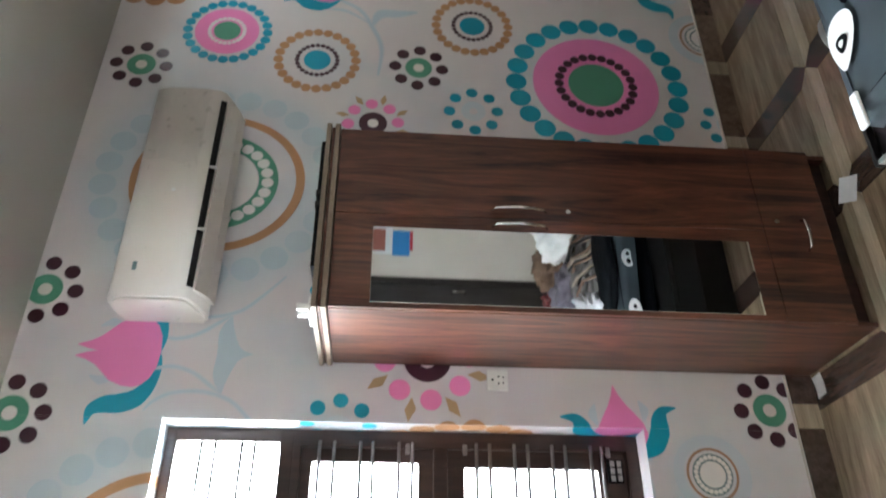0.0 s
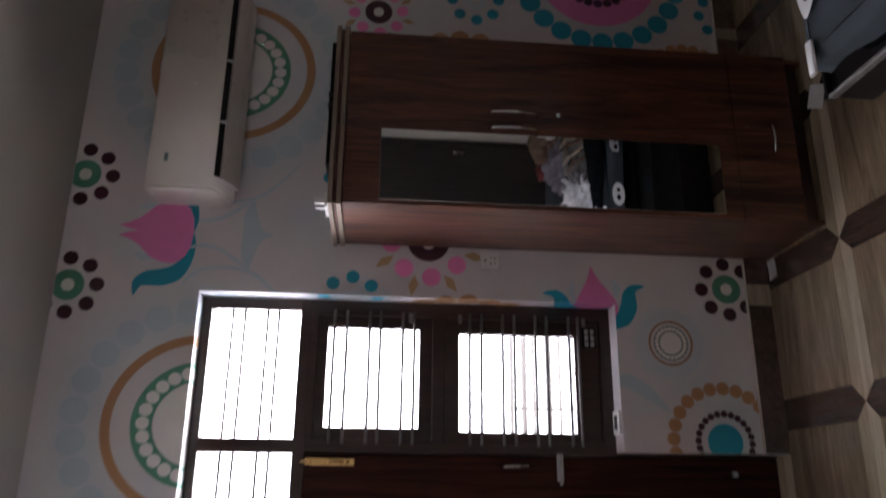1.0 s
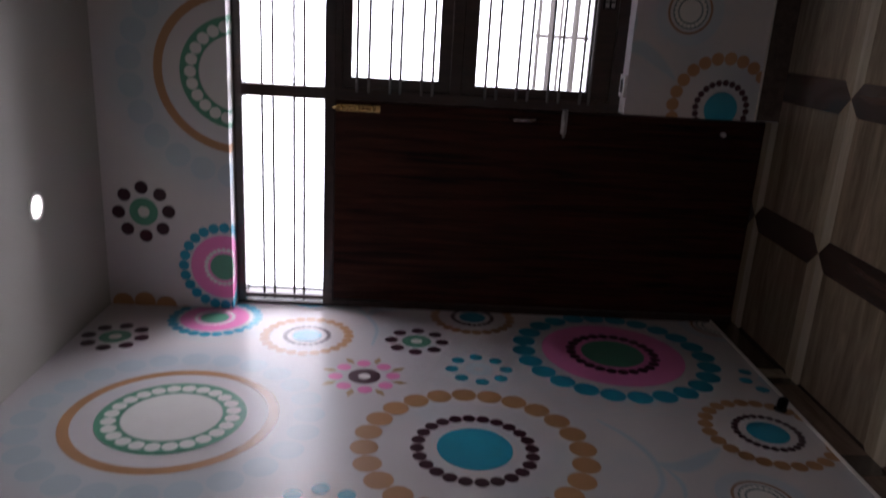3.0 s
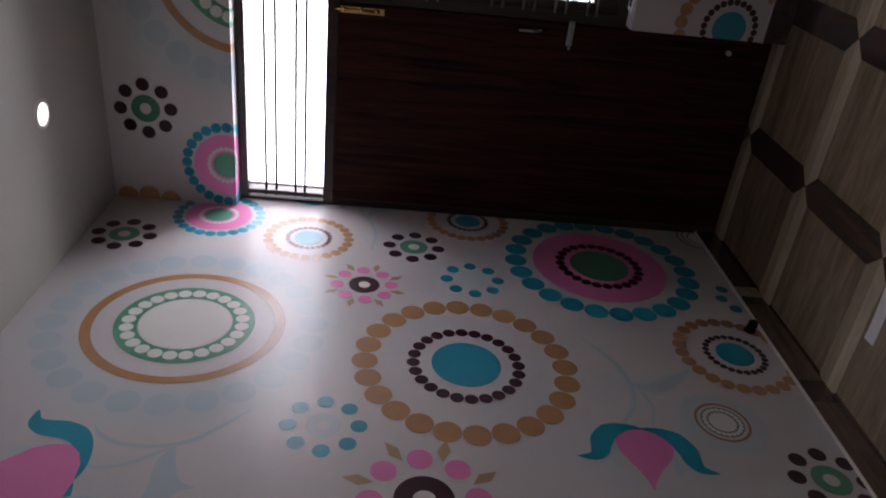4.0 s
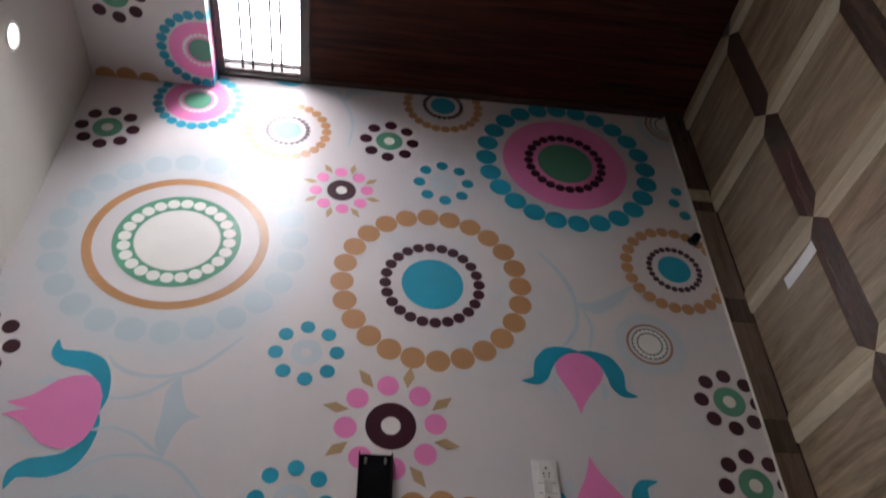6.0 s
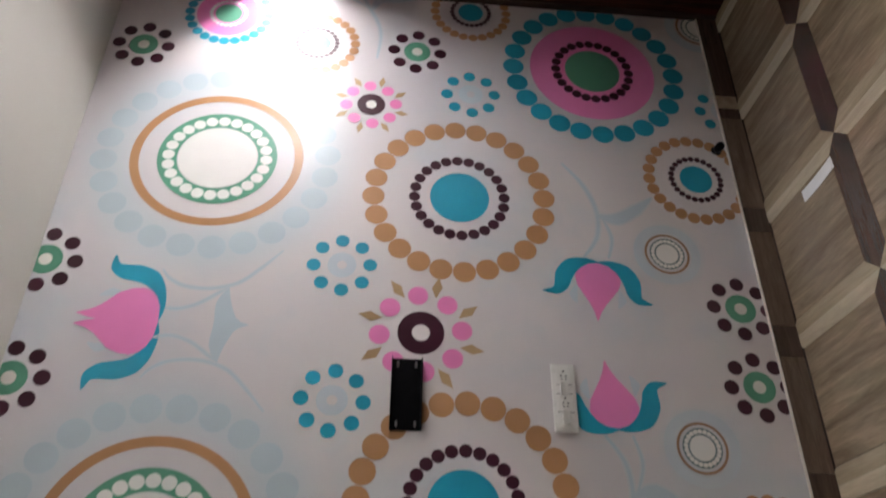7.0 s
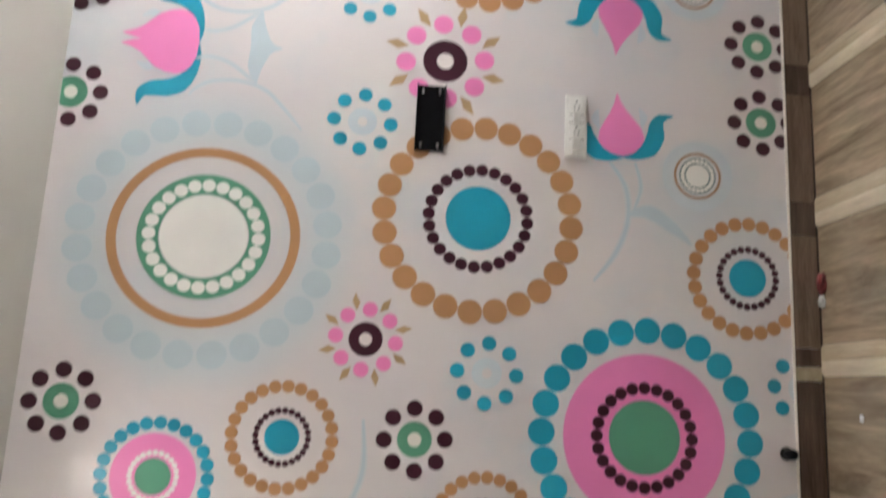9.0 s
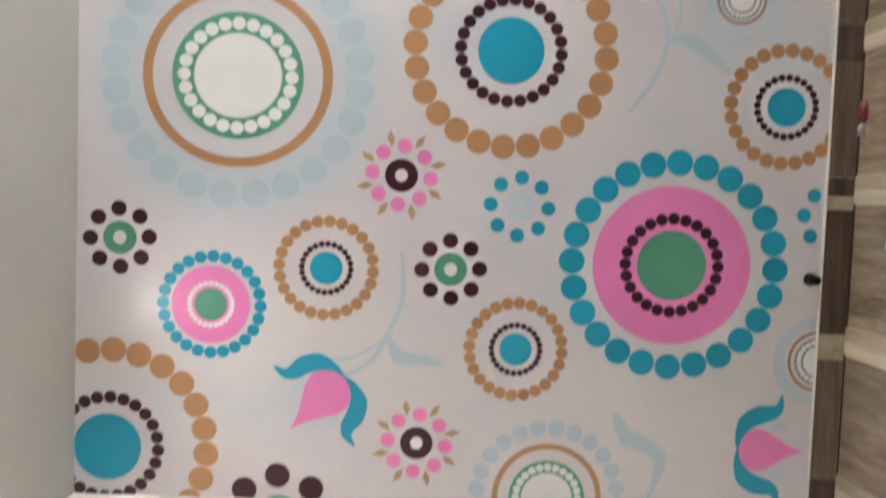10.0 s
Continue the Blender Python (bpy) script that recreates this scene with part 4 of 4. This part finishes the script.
def crumpled(name, label, category, at, size, material, seed, lumps=2.4, amount=0.45):
    bm = bmesh.new()
    bmesh.ops.create_icosphere(bm, subdivisions=4, radius=1.0)
    for v in bm.verts:
        d = 1 + amount * noise.noise(v.co * lumps + Vector((seed, seed * 2.1, 0))) + 0.15 * noise.noise(v.co * lumps * 3 + Vector((seed, 0, 7)))
        v.co = Vector((v.co.x * d * size[0], v.co.y * d * size[1], max(-0.35, v.co.z * d) * size[2] + 0.35 * size[2]))
    for f in bm.faces:
        f.smooth = True
    ob = part(name, bm, material)
    ob.location = at
    return tagged(ob, label, category)


BT = BZ + 0.012
# near-black cover, added so the slate sheet reads dark in the mirror
crumpled("darkening_cover", "near-black rumpled cover added to darken the bed in the mirror", "blanket", (2.78, -1.53, BT), (0.40, 0.10, 0.05), NAVYCLOTH, 1.0, 1.6, 0.3)
crumpled("white_cloth", "crumpled white cloth heaped on the bed", "cloth", (3.30, -2.20, BT), (0.19, 0.20, 0.16), WHITECLOTH, 5.0, 2.2, 0.5)
crumpled("brown_shawl", "crumpled brown shawl on the bed", "shawl", (3.20, -2.45, BT), (0.15, 0.13, 0.13), BROWNCLOTH, 8.0, 3.0, 0.6)
crumpled("lilac_cloth", "crumpled lilac cloth on the bed", "cloth", (2.86, -2.14, BT), (0.15, 0.20, 0.10), LILACCLOTH, 14.0, 3.0, 0.6)
crumpled("red_cloth", "small dark red cloth on the bed", "cloth", (3.03, -2.62, BT), (0.06, 0.06, 0.07), REDDULL, 11.0, 4.0, 0.6)
crumpled("clothes_pile", "pile of rumpled grey-brown clothes on the bed", "clothes", (2.82, -1.80, BT), (0.20, 0.17, 0.08), GREYCLOTH, 3.0, 3.5, 0.6)
crumpled("plastic_bag", "crumpled shiny grey plastic bag on the bed", "bag", (2.50, -1.72, BT), (0.10, 0.11, 0.10), FOIL, 9.0, 5.5, 0.8)
rnd = random.Random(21)
scarf = thing("fringed_scarf", "dark brown fringed scarf spread over the clothes", "scarf", (2.90, -1.76, BT))
for k in range(16):
    x = -0.22 + 0.44 * k / 15
    bm = bmesh.new()
    tube(bm, [(x + rnd.uniform(-0.03, 0.03), y, 0.012 + 0.12 * math.exp(-((y - 0.0) / 0.16) ** 2 - ((x + 0.05) / 0.25) ** 2) + rnd.uniform(0, 0.02)) for y in (-0.24, -0.14, -0.05, 0.05, 0.14, 0.23)], [0.004, 0.010, 0.012, 0.011, 0.009, 0.004], 6)
    part("strand", bm, (BROWNCLOTH, DARKBOARD, EDGEWOOD)[k % 3], scarf)

# ---- small things on the floor ----
def paper_strip(at, w, d, turn, label, name="paper_strip"):
    bm = bmesh.new()
    g = 8
    top = [[bm.verts.new((w * (i / g - 0.5), d * (j - 0.5), 0.0015 + 0.004 * (i / g - 0.5) ** 2 * 4)) for j in (0, 1)] for i in range(g + 1)]
    low = [[bm.verts.new((v.co.x, v.co.y, v.co.z - 0.001)) for v in r] for r in top]
    for i in range(g):
        bm.faces.new((top[i][0], top[i + 1][0], top[i + 1][1], top[i][1]))
        bm.faces.new((low[i][1], low[i + 1][1], low[i + 1][0], low[i][0]))
    bmesh.ops.recalc_face_normals(bm, faces=bm.faces[:])
    ob = part(name, bm, PAPERWHITE)
    ob.matrix_basis = pose(*at, 0, 0, turn)
    return tagged(ob, label, "paper")


paper_strip((0.42, -1.285, 0.0), 0.23, 0.055, 3, "white strip of paper on the tile floor")
paper_strip((2.455, -0.57, 0.0), 0.11, 0.10, 62, "small white scrap of paper at the wardrobe foot", "paper_scrap")
paper_strip((1.86, -0.06, 0.0), 0.09, 0.06, 5, "small pale scrap of paper near the skirting", "paper_scrap")
wrapper = crumpled("sweet_wrapper", "crumpled red and white wrapper on the floor", "wrapper", (0.055, -2.71, 0.0), (0.022, 0.04, 0.02), REDDULL, 2.0, 3.0, 0.5)
crumpled("paper_ball", "small crumpled white tissue on the floor", "tissue", (0.046, -2.785, 0.0), (0.016, 0.024, 0.014), TISSUE, 4.0, 3.0, 0.5)
crumpled("crumb", "tiny white scrap on the floor", "scrap", (0.26, -3.24, 0.0), (0.009, 0.012, 0.006), PAPERWHITE, 6.0)

# ---- skirting ----
baseboard = tagged(thing("baseboard", "brown tile skirting in taupe and dark pieces", "skirting"), kind="structure")
SKT = 0.012


def skirting_run(axis, start, pieces):
    """Cut tiles in a row: (end, material) one after the other."""
    s = start
    for e, m in pieces:
        a, b = min(s, e) + 0.0008, max(s, e) - 0.0008
        bm = boxes((0.0005, SKT, a, b, -0.004, SK - 0.006)) if axis == "y" else boxes((a, b, -SKT, -0.0005, -0.004, SK - 0.006))
        part("skirting_piece", bm, m, baseboard)
        s = e


skirting_run("y", REC, ((-0.46, DARKBAR), (-0.545, LIGHTBAR), (-0.61, DARKBAR), (-1.15, SKIRTTAUPE), (-1.28, DARKBAR), (-1.75, SKIRTTAUPE), (-1.89, DARKBAR), (-2.365, SKIRTTAUPE), (-2.51, DARKBAR),
                        (-2.975, SKIRTTAUPE), (-3.05, DARKBAR), (-3.105, LIGHTBAR), (-3.615, DARKBAR), (-3.72, LIGHTBAR), (-4.22, SKIRTTAUPE), (YS + 0.002, DARKBAR)))
skirting_run("x", DOORX + 0.002, ((1.70, DARKBAR), (1.80, LIGHTBAR), (1.93, DARKBAR), (2.44, SKIRTTAUPE), (2.58, DARKBAR), (3.09, SKIRTTAUPE), (3.16, LIGHTBAR), (3.57, SKIRTTAUPE), (3.66, LIGHTBAR), (4.01, SKIRTTAUPE),
                                  (4.20, DARKBAR), (4.68, SKIRTTAUPE), (XE - 0.002, DARKBAR)))
bm = boxes((0.0005, SKT + 0.002, YS + 0.002, REC, SK - 0.006, SK - 0.002), (DOORX, XE - 0.002, -SKT - 0.002, -0.0005, SK - 0.006, SK - 0.002))
part("sealant_line", bm, CREAM, baseboard, "thin white sealant line")

# ---- floor tiles: square panels between pale and dark bars that meet in points ----
LX, LY, PX, PYY, BW = 0.588, -0.56, 0.626, 0.6155, 0.065
GAP = 0.0012


def prism(poly, z0=-0.006, z1=0.0):
    bm = bmesh.new()
    top = [bm.verts.new((x, y, z1)) for x, y in poly]
    low = [bm.verts.new((x, y, z0)) for x, y in poly]
    bm.faces.new(top)
    for k in range(len(poly)):
        bm.faces.new((low[k], low[(k + 1) % len(poly)], top[(k + 1) % len(poly)], top[k]))
    bmesh.ops.recalc_face_normals(bm, faces=bm.faces[:])
    return bm


hx, hy = PX / 2 - BW - GAP, PYY / 2 - BW - GAP
panel_me = mesh_of("tile_panel", prism([(-hx, -hy), (hx, -hy), (hx, hy), (-hx, hy)]), PANEL)
w = BW - GAP


def bar_mesh(name, half, along_x, m):
    pts = [(-half + GAP, 0), (-half + BW, -w), (half - BW, -w), (half - GAP, 0), (half - BW, w), (-half + BW, w)]
    return mesh_of(name, prism(pts if along_x else [(-y, x) for x, y in pts]), m)


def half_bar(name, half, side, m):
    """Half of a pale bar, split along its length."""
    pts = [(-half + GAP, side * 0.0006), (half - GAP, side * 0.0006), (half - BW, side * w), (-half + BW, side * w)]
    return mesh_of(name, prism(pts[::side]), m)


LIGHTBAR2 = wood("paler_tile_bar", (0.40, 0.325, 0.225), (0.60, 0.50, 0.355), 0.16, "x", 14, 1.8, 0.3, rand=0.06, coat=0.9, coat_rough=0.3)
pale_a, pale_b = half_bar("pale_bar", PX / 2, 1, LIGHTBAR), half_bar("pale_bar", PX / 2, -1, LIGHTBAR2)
dark_me = bar_mesh("dark_bar", PYY / 2, False, DARKBAR)
for i in range(-1, 7):
    for j in range(-1, 8):
        x, y = LX + i * PX, LY - j * PYY
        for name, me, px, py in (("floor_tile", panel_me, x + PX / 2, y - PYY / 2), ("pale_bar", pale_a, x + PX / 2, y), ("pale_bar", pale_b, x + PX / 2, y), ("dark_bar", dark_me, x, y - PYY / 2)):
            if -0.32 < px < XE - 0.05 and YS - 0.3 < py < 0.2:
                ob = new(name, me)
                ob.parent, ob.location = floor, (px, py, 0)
